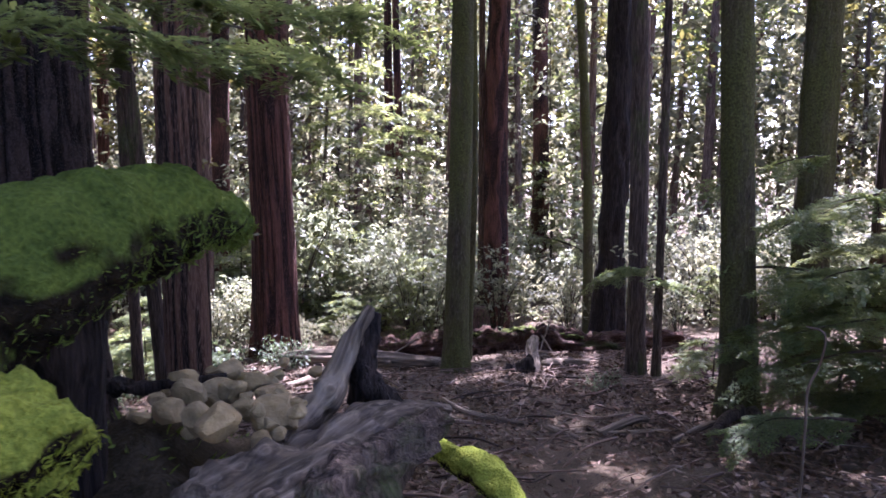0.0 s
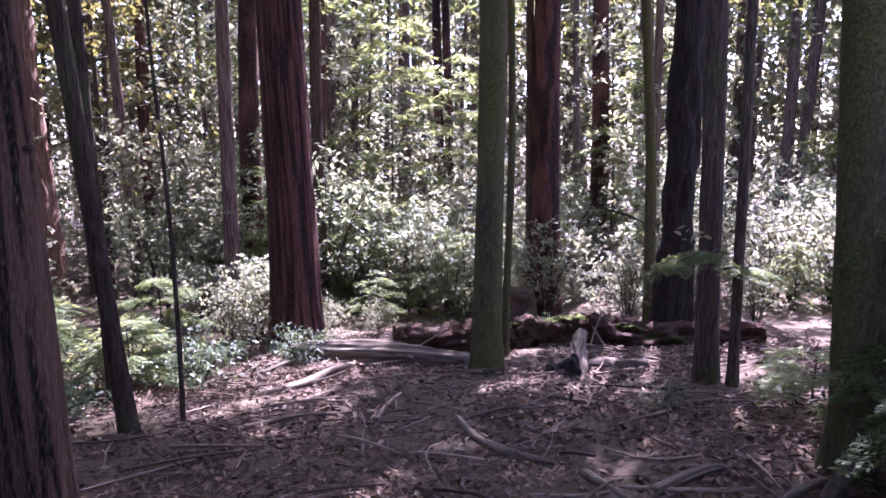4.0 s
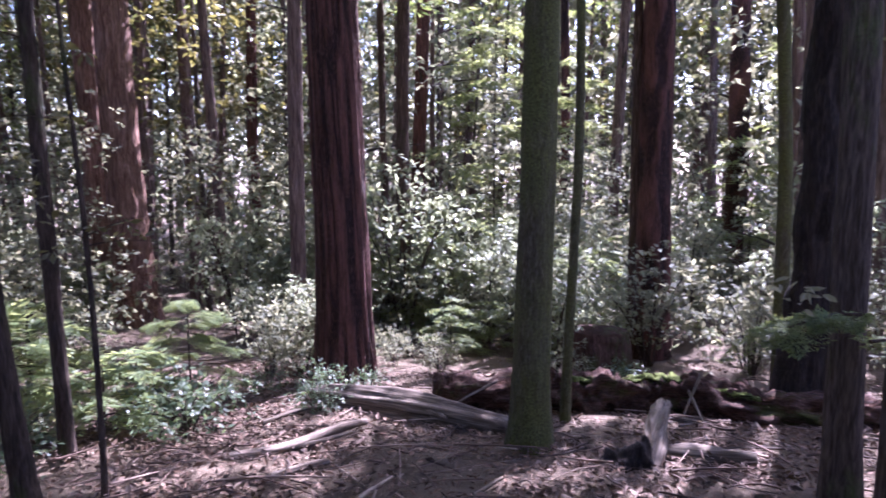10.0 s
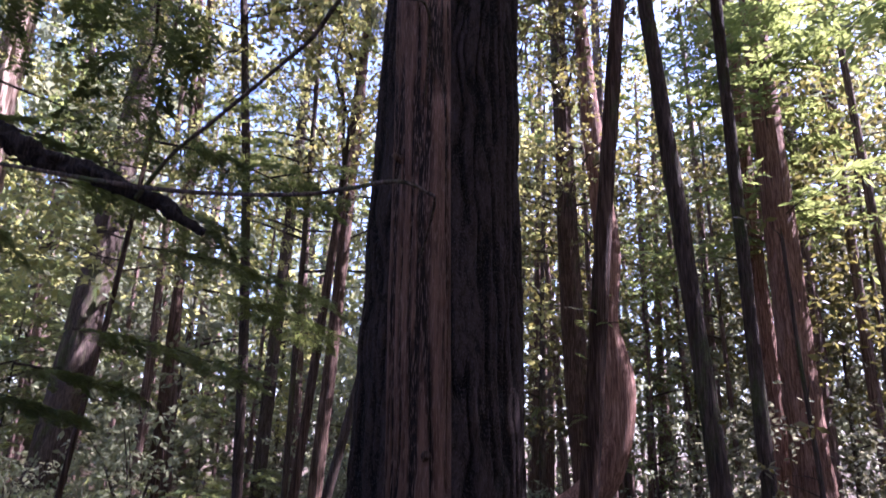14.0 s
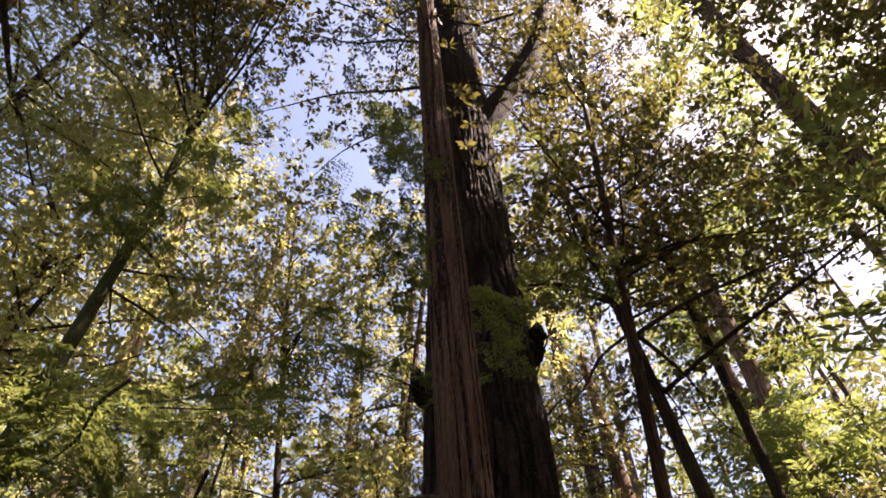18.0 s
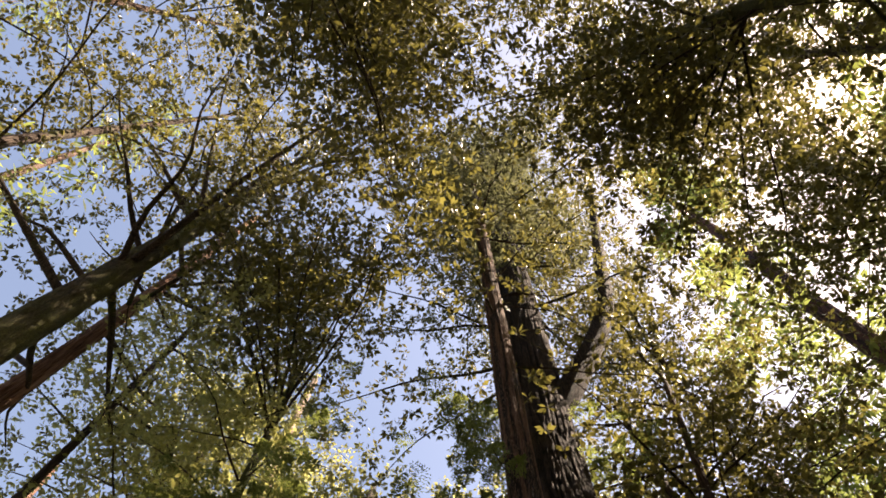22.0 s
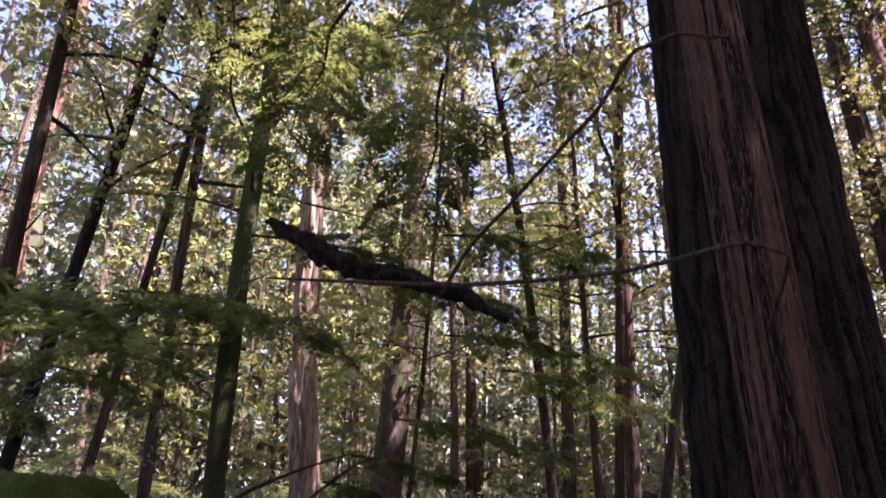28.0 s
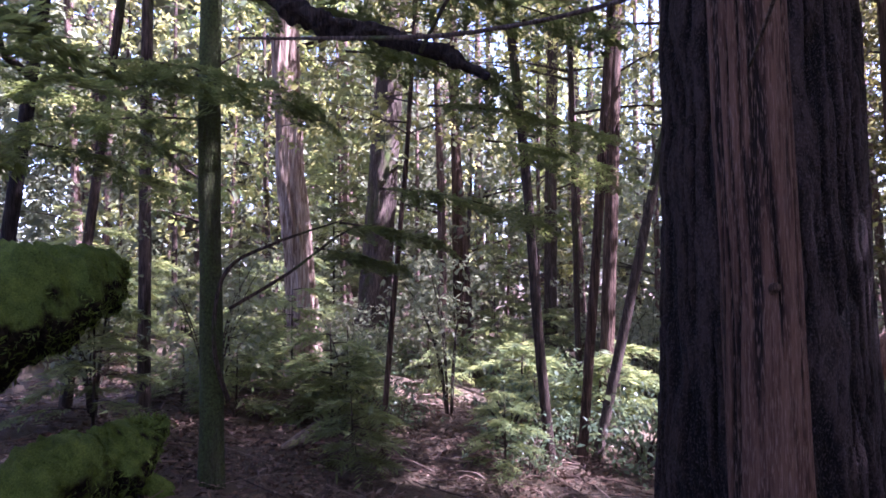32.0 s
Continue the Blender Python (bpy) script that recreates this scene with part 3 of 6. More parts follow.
def crown_on(parent, rng, axis, rad, h0, h1, limbs, reach, leaf, kind, per=26, tufts=5, size=0.088, az=None, droop=0.25, rise=0.45, limb_r=0.03, bare=0.25, mat_limb=None, spread=0.22):
    """Limbs with tufts of leaves, as parts of a tree: each limb a mesh, the leaves one crown."""
    tips, dirs = [], []
    for i in range(limbs):
        h = rng.uniform(h0, h1)
        a = rng.uniform(0, 2 * math.pi) if az is None else rng.uniform(*az)
        ln = reach * rng.uniform(0.5, 1.15) * (1.0 - 0.45 * (h - h0) / max(h1 - h0, 0.1))
        L = limb_line(rng, axis(h), a, ln, rise * rng.uniform(0.4, 1.3), droop * rng.uniform(0.5, 1.4))
        w = limb_r * (0.5 + ln / reach * 0.5)
        tube("limb", L, [w, w * 0.8, w * 0.55, w * 0.35, w * 0.15], mat_limb or BARK_THIN, parent, segs=6, rings=12)
        for s in np.linspace(bare, 1.0, tufts):
            k = s * 4
            j = min(3, int(k))
            p = L[j] + (k - j) * (L[j + 1] - L[j])
            tips.append(p + rng.normal(size=3) * spread * np.array([1, 1, 0.6]))
            dirs.append(L[-1] - L[0])
            if kind == "needle":
                for sg in (1, -1):
                    dv = L[-1] - L[0]
                    tips.append(p)
                    dirs.append(0.6 * dv + sg * 0.9 * np.array([dv[1], -dv[0], 0]) + 0.1 * rng.normal(size=3))
    if kind == "needle":
        V, Q = sprays(np.array(tips), np.array(dirs) + 0.15 * rng.normal(size=(len(tips), 3)), size, rng, 7, 6 if size < 0.35 else 0)
    else:
        V, Q = rosettes(tips, max(1, per // 8), 8, spread, size, rng)
    part("crown", mesh_np("crown", V, Q, leaf), parent)


def big_tree(x, y, r0, height, mat, lean=(0, 0), label="", name="tree", category="tree", seed=0, z=None, **kw):
    rng = np.random.default_rng(1000 + seed)
    root = thing(name, (x, y, gz(x, y) if z is None else z), label, category)
    me, axis, rad = trunk_mesh("trunk", r0, height, mat, rng, lean, **kw)
    part("trunk", me, root)
    return root, rng, axis, rad


NEAR = dict(segs=230, rings=260, ridge=0.09, ridges=40, furrow=1.9, sway=0.0)
MIDT = dict(segs=72, rings=120, ridge=0.11, ridges=20, furrow=2.4)
THIN = dict(segs=14, rings=60, ridge=0.08, ridges=6, flare=0.25, taper=0.55)

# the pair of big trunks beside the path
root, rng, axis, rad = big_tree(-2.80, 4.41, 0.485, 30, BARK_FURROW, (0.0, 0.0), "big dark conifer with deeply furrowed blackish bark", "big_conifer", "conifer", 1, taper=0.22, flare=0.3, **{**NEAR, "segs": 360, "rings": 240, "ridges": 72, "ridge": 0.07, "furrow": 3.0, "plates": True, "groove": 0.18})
crown_on(root, rng, axis, rad, 10.5, 22, 40, 3.4, LEAF_BROAD, "broad", per=120, tufts=6, size=0.088, limb_r=0.03, bare=0.25, spread=0.3, az=(5.3, 9.6))
crown_on(root, rng, axis, rad, 15, 27, 36, 3.0, LEAF_FAR, "broad", per=120, tufts=5, size=0.088, limb_r=0.03, bare=0.25, spread=0.25)
crown_on(root, rng, axis, rad, 5.0, 9.0, 9, 1.6, LEAF_NEEDLE, "needle", tufts=4, size=0.3, limb_r=0.014, bare=0.3, az=(5.0, 10.0))
tube("limb", [axis(9.3), (0.25, 0.42, 10.1), (0.62, 1.1, 12.0), (0.8, 1.4, 14.2), (1.2, 1.6, 16.6), (1.9, 1.65, 18.5)], [0.2, 0.17, 0.13, 0.11, 0.085, 0.04], BARK_PLATED, root, "thick rising fork limb", 14, 40, 0.15, 3)
for h, ax, ln in ((5.7, 2.6, 0.4), (6.0, -0.45, 0.3)):
    p = axis(h) + np.array([-math.sin(ax), math.cos(ax), 0]) * 0.33
    q = np.array([-math.sin(ax), math.cos(ax), 0.0])
    tube("branch_stub", [p, p + 0.3 * ln * q + (0, 0, 0.02), p + 0.42 * ln * q + (0.02, 0, 0.12), p + 0.5 * ln * q + (0, 0.02, 0.3)], [0.13, 0.1, 0.06, 0.02], BARK_FURROW, root, "broken knotty stub", 16, 26, 0.7, int(h * 10), along=5.0)
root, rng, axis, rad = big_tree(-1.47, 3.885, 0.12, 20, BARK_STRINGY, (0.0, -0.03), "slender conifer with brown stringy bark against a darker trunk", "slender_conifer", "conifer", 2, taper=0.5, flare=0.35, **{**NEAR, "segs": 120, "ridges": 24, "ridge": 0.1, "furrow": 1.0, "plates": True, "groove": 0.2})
crown_on(root, rng, axis, rad, 12.0, 19.5, 34, 2.4, LEAF_FAR, "broad", per=120, tufts=6, size=0.088, limb_r=0.02, bare=0.25, spread=0.26)
crown_on(root, rng, axis, rad, 7.5, 12.5, 14, 1.5, LEAF_BROAD, "broad", per=8, tufts=3, size=0.088, limb_r=0.012, bare=0.5, spread=0.15, rise=0.2)
crown_on(root, rng, axis, rad, 4.6, 7.0, 6, 0.7, LEAF_NEEDLE, "needle", tufts=3, size=0.2, limb_r=0.007, bare=0.3)
for h, ax in ((2.98, 3.6), (1.9, 4.6)):
    p = axis(h) + np.array([-math.sin(ax), math.cos(ax), 0]) * 0.1
    tube("branch_stub", [p, p + np.array([-math.sin(ax) * 0.05, math.cos(ax) * 0.05, 0.015])], [0.02, 0.012], BARK_BROWN, root, "small dead knot", 8, 6, 0.4, int(h * 10))

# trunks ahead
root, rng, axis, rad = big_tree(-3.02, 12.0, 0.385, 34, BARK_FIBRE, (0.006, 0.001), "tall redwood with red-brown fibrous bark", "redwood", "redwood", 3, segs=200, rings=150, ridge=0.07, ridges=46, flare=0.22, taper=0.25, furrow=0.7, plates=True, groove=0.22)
crown_on(root, rng, axis, rad, 9, 33, 44, 3.4, LEAF_NEEDLE, "needle", tufts=5, size=0.65, limb_r=0.03)
root, rng, axis, rad = big_tree(0.21, 9.0, 0.162, 16, BARK_MOSS, (0.010, 0.002), "straight trunk thinly coated in olive moss", "mossy_tree", "tree", 4, flare=0.35, taper=0.5, **{**MIDT, "ridge": 0.05})
crown_on(root, rng, axis, rad, 7.5, 16, 28, 3.4, LEAF_BROAD, "broad", per=96, tufts=6, size=0.1, limb_r=0.025, spread=0.27)
crown_on(root, rng, axis, rad, 9.0, 15, 9, 3.8, LEAF_BROAD, "broad", per=96, tufts=6, size=0.1, limb_r=0.025, spread=0.3, az=(2.4, 4.0))
root, rng, axis, rad = big_tree(0.42, 9.85, 0.05, 11, BARK_MOSS, (0.017, 0.004), "thin crooked stem with a mossy foot", "thin_tree", "tree", 5, sway=0.25, **THIN)
crown_on(root, rng, axis, rad, 5.5, 10.5, 12, 2.0, LEAF_BROAD, "broad", per=72, tufts=5, size=0.088, limb_r=0.015, spread=0.27)
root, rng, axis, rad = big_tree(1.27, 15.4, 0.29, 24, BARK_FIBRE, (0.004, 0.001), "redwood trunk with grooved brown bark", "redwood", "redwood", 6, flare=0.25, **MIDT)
crown_on(root, rng, axis, rad, 10, 23, 56, 3.6, LEAF_NEEDLE, "needle", tufts=5, size=0.65)
root, rng, axis, rad = big_tree(0.93, 15.4, 0.09, 14, BARK_BROWN, (-0.005, 0), "thin redwood sprout beside a thicker trunk", "redwood", "redwood", 7, **THIN)
crown_on(root, rng, axis, rad, 8, 13, 10, 2.2, LEAF_NEEDLE, "needle", tufts=3, size=0.5, limb_r=0.02)
root, rng, axis, rad = big_tree(2.78, 11.05, 0.235, 20, BARK_DARK, (0.029, 0.006), "dark conifer with thick plated black bark", "dark_conifer", "conifer", 8, **{**MIDT, "ridge": 0.24, "segs": 56, "rings": 120, "ridges": 13}, flare=0.45)
crown_on(root, rng, axis, rad, 8, 18, 20, 3.2, LEAF_NEEDLE, "needle", tufts=4, size=0.5)
root, rng, axis, rad = big_tree(2.95, 13.16, 0.1, 13, BARK_MOSS, (-0.045, 0.0), "slim olive trunk leaning among pale leaves", "leaning_tree", "tree", 58, sway=0.12, **THIN)
crown_on(root, rng, axis, rad, 6.0, 12.5, 12, 2.2, LEAF_BROAD, "broad", per=72, tufts=5, size=0.088, limb_r=0.015, spread=0.27)
root, rng, axis, rad = big_tree(2.42, 8.1, 0.11, 15, BARK_GREY, (-0.025, -0.002), "slim straight trunk with smooth grey-brown bark", "slim_tree", "tree", 9, **{**THIN, "segs": 28})
crown_on(root, rng, axis, rad, 7.5, 15, 30, 3.2, LEAF_BROAD, "broad", per=112, tufts=6, size=0.088, limb_r=0.025, spread=0.25)
root, rng, axis, rad = big_tree(2.62, 7.93, 0.052, 11, BARK_GREY, (-0.005, 0), "thin grey sapling trunk beside a thicker one", "slim_tree", "tree", 10, **THIN)
crown_on(root, rng, axis, rad, 5.5, 10.5, 12, 2.0, LEAF_BROAD, "broad", per=72, tufts=5, size=0.088, limb_r=0.015, spread=0.27)
root, rng, axis, rad = big_tree(-4.07, 17.3, 0.16, 20, BARK_BROWN, (0.010, 0.002), "slender reddish trunk of a pair", "redwood", "redwood", 11, **THIN)
crown_on(root, rng, axis, rad, 7.5, 20, 15, 2.6, LEAF_NEEDLE, "needle", tufts=4, size=0.5, limb_r=0.02)
root, rng, axis, rad = big_tree(-5.1, 19.0, 0.10, 18, BARK_BROWN, (-0.017, -0.003), "thinner reddish trunk of a pair", "redwood", "redwood", 12, **THIN)
crown_on(root, rng, axis, rad, 7.5, 20, 15, 2.6, LEAF_NEEDLE, "needle", tufts=4, size=0.5, limb_r=0.02)
root, rng, axis, rad = big_tree(2.50, 5.42, 0.137, 24, BARK_MOSS, (-0.062, -0.002), "mossy trunk with exposed roots at its foot", "mossy_tree", "tree", 13, flare=0.5, taper=0.12, **{**MIDT, "ridge": 0.06})
crown_on(root, rng, axis, rad, 7.0, 20, 26, 3.8, LEAF_BROAD, "broad", per=104, tufts=6, size=0.088, limb_r=0.022, spread=0.25)
crown_on(root, rng, axis, rad, 9.0, 15.5, 26, 2.9, LEAF_BROAD, "broad", per=104, tufts=6, size=0.088, limb_r=0.02, spread=0.28, az=(0.9, 2.7))
for q in ([(2.42, 5.22, 0.14), (2.22, 5.05, 0.13), (2.02, 4.78, 0.1), (1.9, 4.55, 0.06)], [(2.5, 5.2, 0.14), (2.47, 4.95, 0.12), (2.36, 4.7, 0.09)]):
    tube("root", q, [0.05, 0.042, 0.034, 0.02][:len(q)], BARK_GREY, root, "surface root with thin moss", 10, 18, 0.25, 4, origin=root.location)
root, rng, axis, rad = big_tree(3.68, 6.65, 0.18, 18, BARK_MOSS, (0.010, 0.0), "dark green mossy trunk behind conifer sprays", "mossy_tree", "tree", 14, flare=0.3, **{**MIDT, "ridge": 0.07})
crown_on(root, rng, axis, rad, 7.0, 18, 32, 3.6, LEAF_BROAD, "broad", per=80, tufts=6, size=0.088, limb_r=0.025, spread=0.25)
root, rng, axis, rad = big_tree(4.0, 6.1, 0.09, 14, BARK_BROWN, (0.02, 0.0), "brown trunk beside a mossy one", "tree", "tree", 15, **THIN)
crown_on(root, rng, axis, rad, 5.5, 10.5, 12, 2.0, LEAF_BROAD, "broad", per=72, tufts=5, size=0.088, limb_r=0.015, spread=0.27)

# trunks to the left
root, rng, axis, rad = big_tree(-2.72, 6.55, 0.075, 12, BARK_THIN, (-0.07, -0.045), "thin dark leaning trunk in half shade", "leaning_tree", "tree", 17, **THIN)
crown_on(root, rng, axis, rad, 6.5, 12, 22, 2.8, LEAF_BROAD, "broad", per=48, tufts=6, size=0.09, limb_r=0.025, spread=0.25)
root, rng, axis, rad = big_tree(-3.5, 7.6, 0.065, 18, BARK_THIN, (-0.012, -0.01), "thin dark upright trunk in half shade", "thin_tree", "tree", 18, **THIN)
crown_on(root, rng, axis, rad, 7.0, 17.5, 48, 3.0, LEAF_BROAD, "broad", per=104, tufts=6, size=0.088, limb_r=0.025, spread=0.25)
root, rng, axis, rad = big_tree(-2.42, 6.89, 0.022, 4.0, BARK_THIN, (0.01, 0.005), "thin dead sapling stem", "sapling", "sapling", 19, sway=0.5, **THIN)
crown_on(root, rng, axis, rad, 1.6, 3.9, 8, 0.5, LEAF_BROAD, "broad", per=6, tufts=2, size=0.08, limb_r=0.006, spread=0.1)
root, rng, axis, rad = big_tree(-3.15, 5.42, 0.068, 11, BARK_BROWN, (0.06, 0.066), "slender leaning brown trunk with side twigs", "leaning_tree", "tree", 20, **THIN)
crown_on(root, rng, axis, rad, 2.2, 4.5, 6, 0.5, LEAF_NEEDLE, "needle", tufts=1, size=0.088, limb_r=0.008, droop=0.1, rise=0.1)
crown_on(root, rng, axis, rad, 6.5, 11, 14, 2.6, LEAF_BROAD, "broad", per=48, tufts=6, size=0.09, limb_r=0.025, spread=0.25)
root, rng, axis, rad = big_tree(-10.3, 16.05, 0.42, 26, BARK_PALE, (-0.013, -0.014), "pale reddish redwood with a sunlit splintered flank", "redwood", "redwood", 21, **MIDT)
crown_on(root, rng, axis, rad, 8, 24, 38, 3.2, LEAF_NEEDLE, "needle", tufts=5, size=0.6, limb_r=0.02)
root, rng, axis, rad = big_tree(-11.9, 16.7, 0.30, 25, BARK_PALE, (-0.010, -0.011), "pale brown redwood trunk beside a paler one", "redwood", "redwood", 22, **MIDT)
crown_on(root, rng, axis, rad, 8, 24, 38, 3.2, LEAF_NEEDLE, "needle", tufts=5, size=0.6, limb_r=0.02)
root, rng, axis, rad = big_tree(-7.75, 7.38, 0.19, 22, BARK_GREY, (-0.013, -0.014), "greyish straight conifer trunk", "conifer", "conifer", 23, **MIDT)
crown_on(root, rng, axis, rad, 7, 21, 26, 3.2, LEAF_BROAD, "broad", per=80, tufts=6, size=0.088, spread=0.27)
root = thing("crooked_tree", (-10.73, 9.05, -1.0), "crooked tree with a sunlit bow in its pale trunk", "tree")
tube("trunk", [(-0.75, -1.05, -0.3), (-0.55, -0.75, 0.45), (0.0, 0.1, 1.25), (0.65, 1.15, 2.15), (0.9, 1.52, 3.1), (0.95, 1.6, 4.1), (0.8, 1.4, 5.2), (0.88, 1.5, 6.6), (0.8, 1.4, 8.2), (0.7, 1.2, 11), (0.6, 1.0, 15)], [0.38, 0.34, 0.32, 0.31, 0.3, 0.29, 0.28, 0.26, 0.23, 0.17, 0.08], BARK_PALE, root, "", 24, 70, 0.08, 5)
crown_on(root, np.random.default_rng(1066), lambda h: np.array([0.8 - 0.02 * h, 1.4 - 0.03 * h, h]), None, 6.5, 14.5, 16, 2.6, LEAF_BROAD, "broad", per=72, tufts=5, size=0.1, limb_r=0.03, spread=0.25)
root, rng, axis, rad = big_tree(-11.3, 11.0, 0.28, 20, BARK_BROWN, (-0.03, -0.03), "brown trunk behind a crooked tree", "conifer", "conifer", 24, **MIDT)
crown_on(root, rng, axis, rad, 7, 19, 24, 3.2, LEAF_BROAD, "broad", per=80, tufts=6, size=0.088, spread=0.27)

# the stand to the west
root, rng, axis, rad = big_tree(-4.59, 0.92, 0.09, 13.5, BARK_DEEP, (0.0, -0.003), "dark mossy upright trunk in shade", "mossy_tree", "tree", 25, **{**THIN, "segs": 30, "sway": 0.12})
crown_on(root, rng, axis, rad, 7.0, 12.0, 18, 3.0, LEAF_SUNLIT, "broad", per=80, tufts=6, size=0.088, limb_r=0.02, spread=0.27)
crown_on(root, rng, axis, rad, 3.6, 10, 14, 2.2, LEAF_NEEDLE, "needle", tufts=4, size=0.34, limb_r=0.016)
crown_on(root, rng, axis, rad, 10.5, 13.3, 18, 4.0, LEAF_BROAD, "broad", per=120, tufts=7, size=0.1, limb_r=0.022, spread=0.32, az=(4.2, 5.2), bare=0.35)
o = np.array(root.location)
tube("limb", [(-4.58, 1.05, 1.0), (-4.4, 1.0, 1.45), (-4.36, 1.09, 1.99), (-4.52, 1.4, 2.22), (-4.75, 1.93, 2.43)], [0.02, 0.018, 0.016, 0.013, 0.006], BARK_THIN, root, "thin dead limb", 6, 20, origin=o)
tube("limb", [(-4.55, 1.06, 1.72), (-4.67, 1.5, 2.0), (-4.75, 1.93, 2.33), (-4.8, 2.2, 2.4)], [0.016, 0.013, 0.01, 0.005], BARK_THIN, root, "thin dead limb", 6, 16, origin=o)
root, rng, axis, rad = big_tree(-6.6, -0.6, 0.07, 15, BARK_GREY, (0.001, -0.006), "slim grey-brown pole trunk", "thin_tree", "tree", 26, **THIN)
crown_on(root, rng, axis, rad, 5.0, 14, 44, 3.2, LEAF_SUNLIT, "broad", per=104, tufts=6, size=0.088, spread=0.27)
root, rng, axis, rad = big_tree(-6.3, -1.3, 0.055, 11, BARK_THIN, (-0.005, 0.12), "thin dark slanting stem", "leaning_tree", "tree", 27, **THIN)
crown_on(root, rng, axis, rad, 5.0, 10.5, 18, 2.6, LEAF_SUNLIT, "broad", per=80, tufts=6, size=0.088, spread=0.27)
root, rng, axis, rad = big_tree(-9.6, 0.46, 0.22, 22, BARK_TORN, (0.001, -0.032), "broken-barked pale trunk with torn sunlit wood", "tree", "tree", 28, **{**MIDT, "ridge": 0.2}, sway=0.06)
crown_on(root, rng, axis, rad, 5, 18, 24, 3.4, LEAF_SUNLIT, "broad", per=80, tufts=6, size=0.088, spread=0.27)
root, rng, axis, rad = big_tree(-13.2, 0.95, 0.32, 22, BARK_GREY, (-0.001, 0.055), "broad grey trunk in broken shade", "conifer", "conifer", 29, **MIDT)
crown_on(root, rng, axis, rad, 6, 18, 22, 3.4, LEAF_BROAD, "broad", per=80, tufts=6, size=0.088, spread=0.27)
root, rng, axis, rad = big_tree(-6.0, 2.08, 0.03, 8, BARK_BROWN, (-0.003, 0.066), "thin pale leaning sapling", "sapling", "sapling", 30, sway=0.3, **THIN)
crown_on(root, rng, axis, rad, 3.2, 7.8, 16, 2.2, LEAF_SUNLIT, "broad", per=60, tufts=5, size=0.088, spread=0.3, limb_r=0.01)
root, rng, axis, rad = big_tree(-6.94, 3.86, 0.06, 13, BARK_THIN, (0.004, -0.10), "dark slender trunk leaning over", "leaning_tree", "tree", 31, sway=0.15, **THIN)
crown_on(root, rng, axis, rad, 6.5, 11, 12, 2.4, LEAF_BROAD, "broad", per=80, tufts=6, size=0.088, limb_r=0.02, spread=0.27)
crown_on(root, rng, axis, rad, 4.5, 9, 12, 2.0, LEAF_NEEDLE, "needle", tufts=4, size=0.34, limb_r=0.014)
crown_on(root, rng, axis, rad, 8.0, 12.7, 16, 2.8, LEAF_SUNLIT, "broad", per=88, tufts=6, size=0.088, limb_r=0.018, spread=0.3, az=(3.4, 5.8))
for k, (x, y, r, lx, ly, mt, lb) in enumerate([(-14.4, 2.8, 0.13, 0, -0.023, BARK_BROWN, "straight brown pole trunk in sun flecks"), (-15.2, 4.9, 0.16, 0, 0.019, BARK_GREY, "straight grey pole trunk in sun flecks"), (-11.2, 4.9, 0.055, 0, -0.012, BARK_THIN, "thin dark pole among paler trunks"),
                                               (-7.2, 4.25, 0.058, 0, 0.078, BARK_BROWN, "thin reddish stem leaning to one side"), (-10.5, 5.2, 0.12, 0, 0.036, BARK_BROWN, "brown straight trunk with a forked limb"), (-7.4, 4.45, 0.062, 0, 0.225, BARK_GREY, "slanting grey stem with bare limbs"),
                                               (-6.7, -2.45, 0.085, 0, 0.12, BARK_DARK, "dark slanting trunk in shade"), (-5.0, -1.4, 0.075, 0, -0.02, BARK_THIN, "dark trunk leaning out of the shade"), (-11.0, -6.0, 0.25, 0, 0.0, BARK_PALE, "pale trunk dappled by sun")]):
    root, rng, axis, rad = big_tree(x, y, r, 17 + k % 4, mt, (lx, ly), lb, "tree", "tree", 40 + k, **THIN)
    crown_on(root, rng, axis, rad, 5, 15, 8 if k in (3, 5) else 18, 2.8, LEAF_BROAD if k in (1, 4, 8) else LEAF_SUNLIT, "broad", per=80, tufts=6, size=0.088, spread=0.27)
root, rng, axis, rad = big_tree(-2.25, -0.95, 0.24, 18, BARK_MOSS, (0, 0), "tall mossy tree with bare forking limbs", "mossy_tree", "tree", 60, **MIDT)
crown_on(root, rng, axis, rad, 8.0, 18, 30, 3.8, LEAF_BROAD, "broad", per=72, tufts=6, size=0.078, limb_r=0.06, rise=0.9, droop=0.1, spread=0.4, bare=0.45, mat_limb=BARK_GREY)
root, rng, axis, rad = big_tree(-3.6, -1.7, 0.17, 18, BARK_PALE, (0, 0), "pale sunlit trunk beside a mossy one", "tree", "tree", 61, **MIDT)
crown_on(root, rng, axis, rad, 9.0, 18, 22, 3.4, LEAF_BROAD, "broad", per=64, tufts=5, size=0.078, limb_r=0.05, rise=0.9, droop=0.1, spread=0.4, bare=0.45)

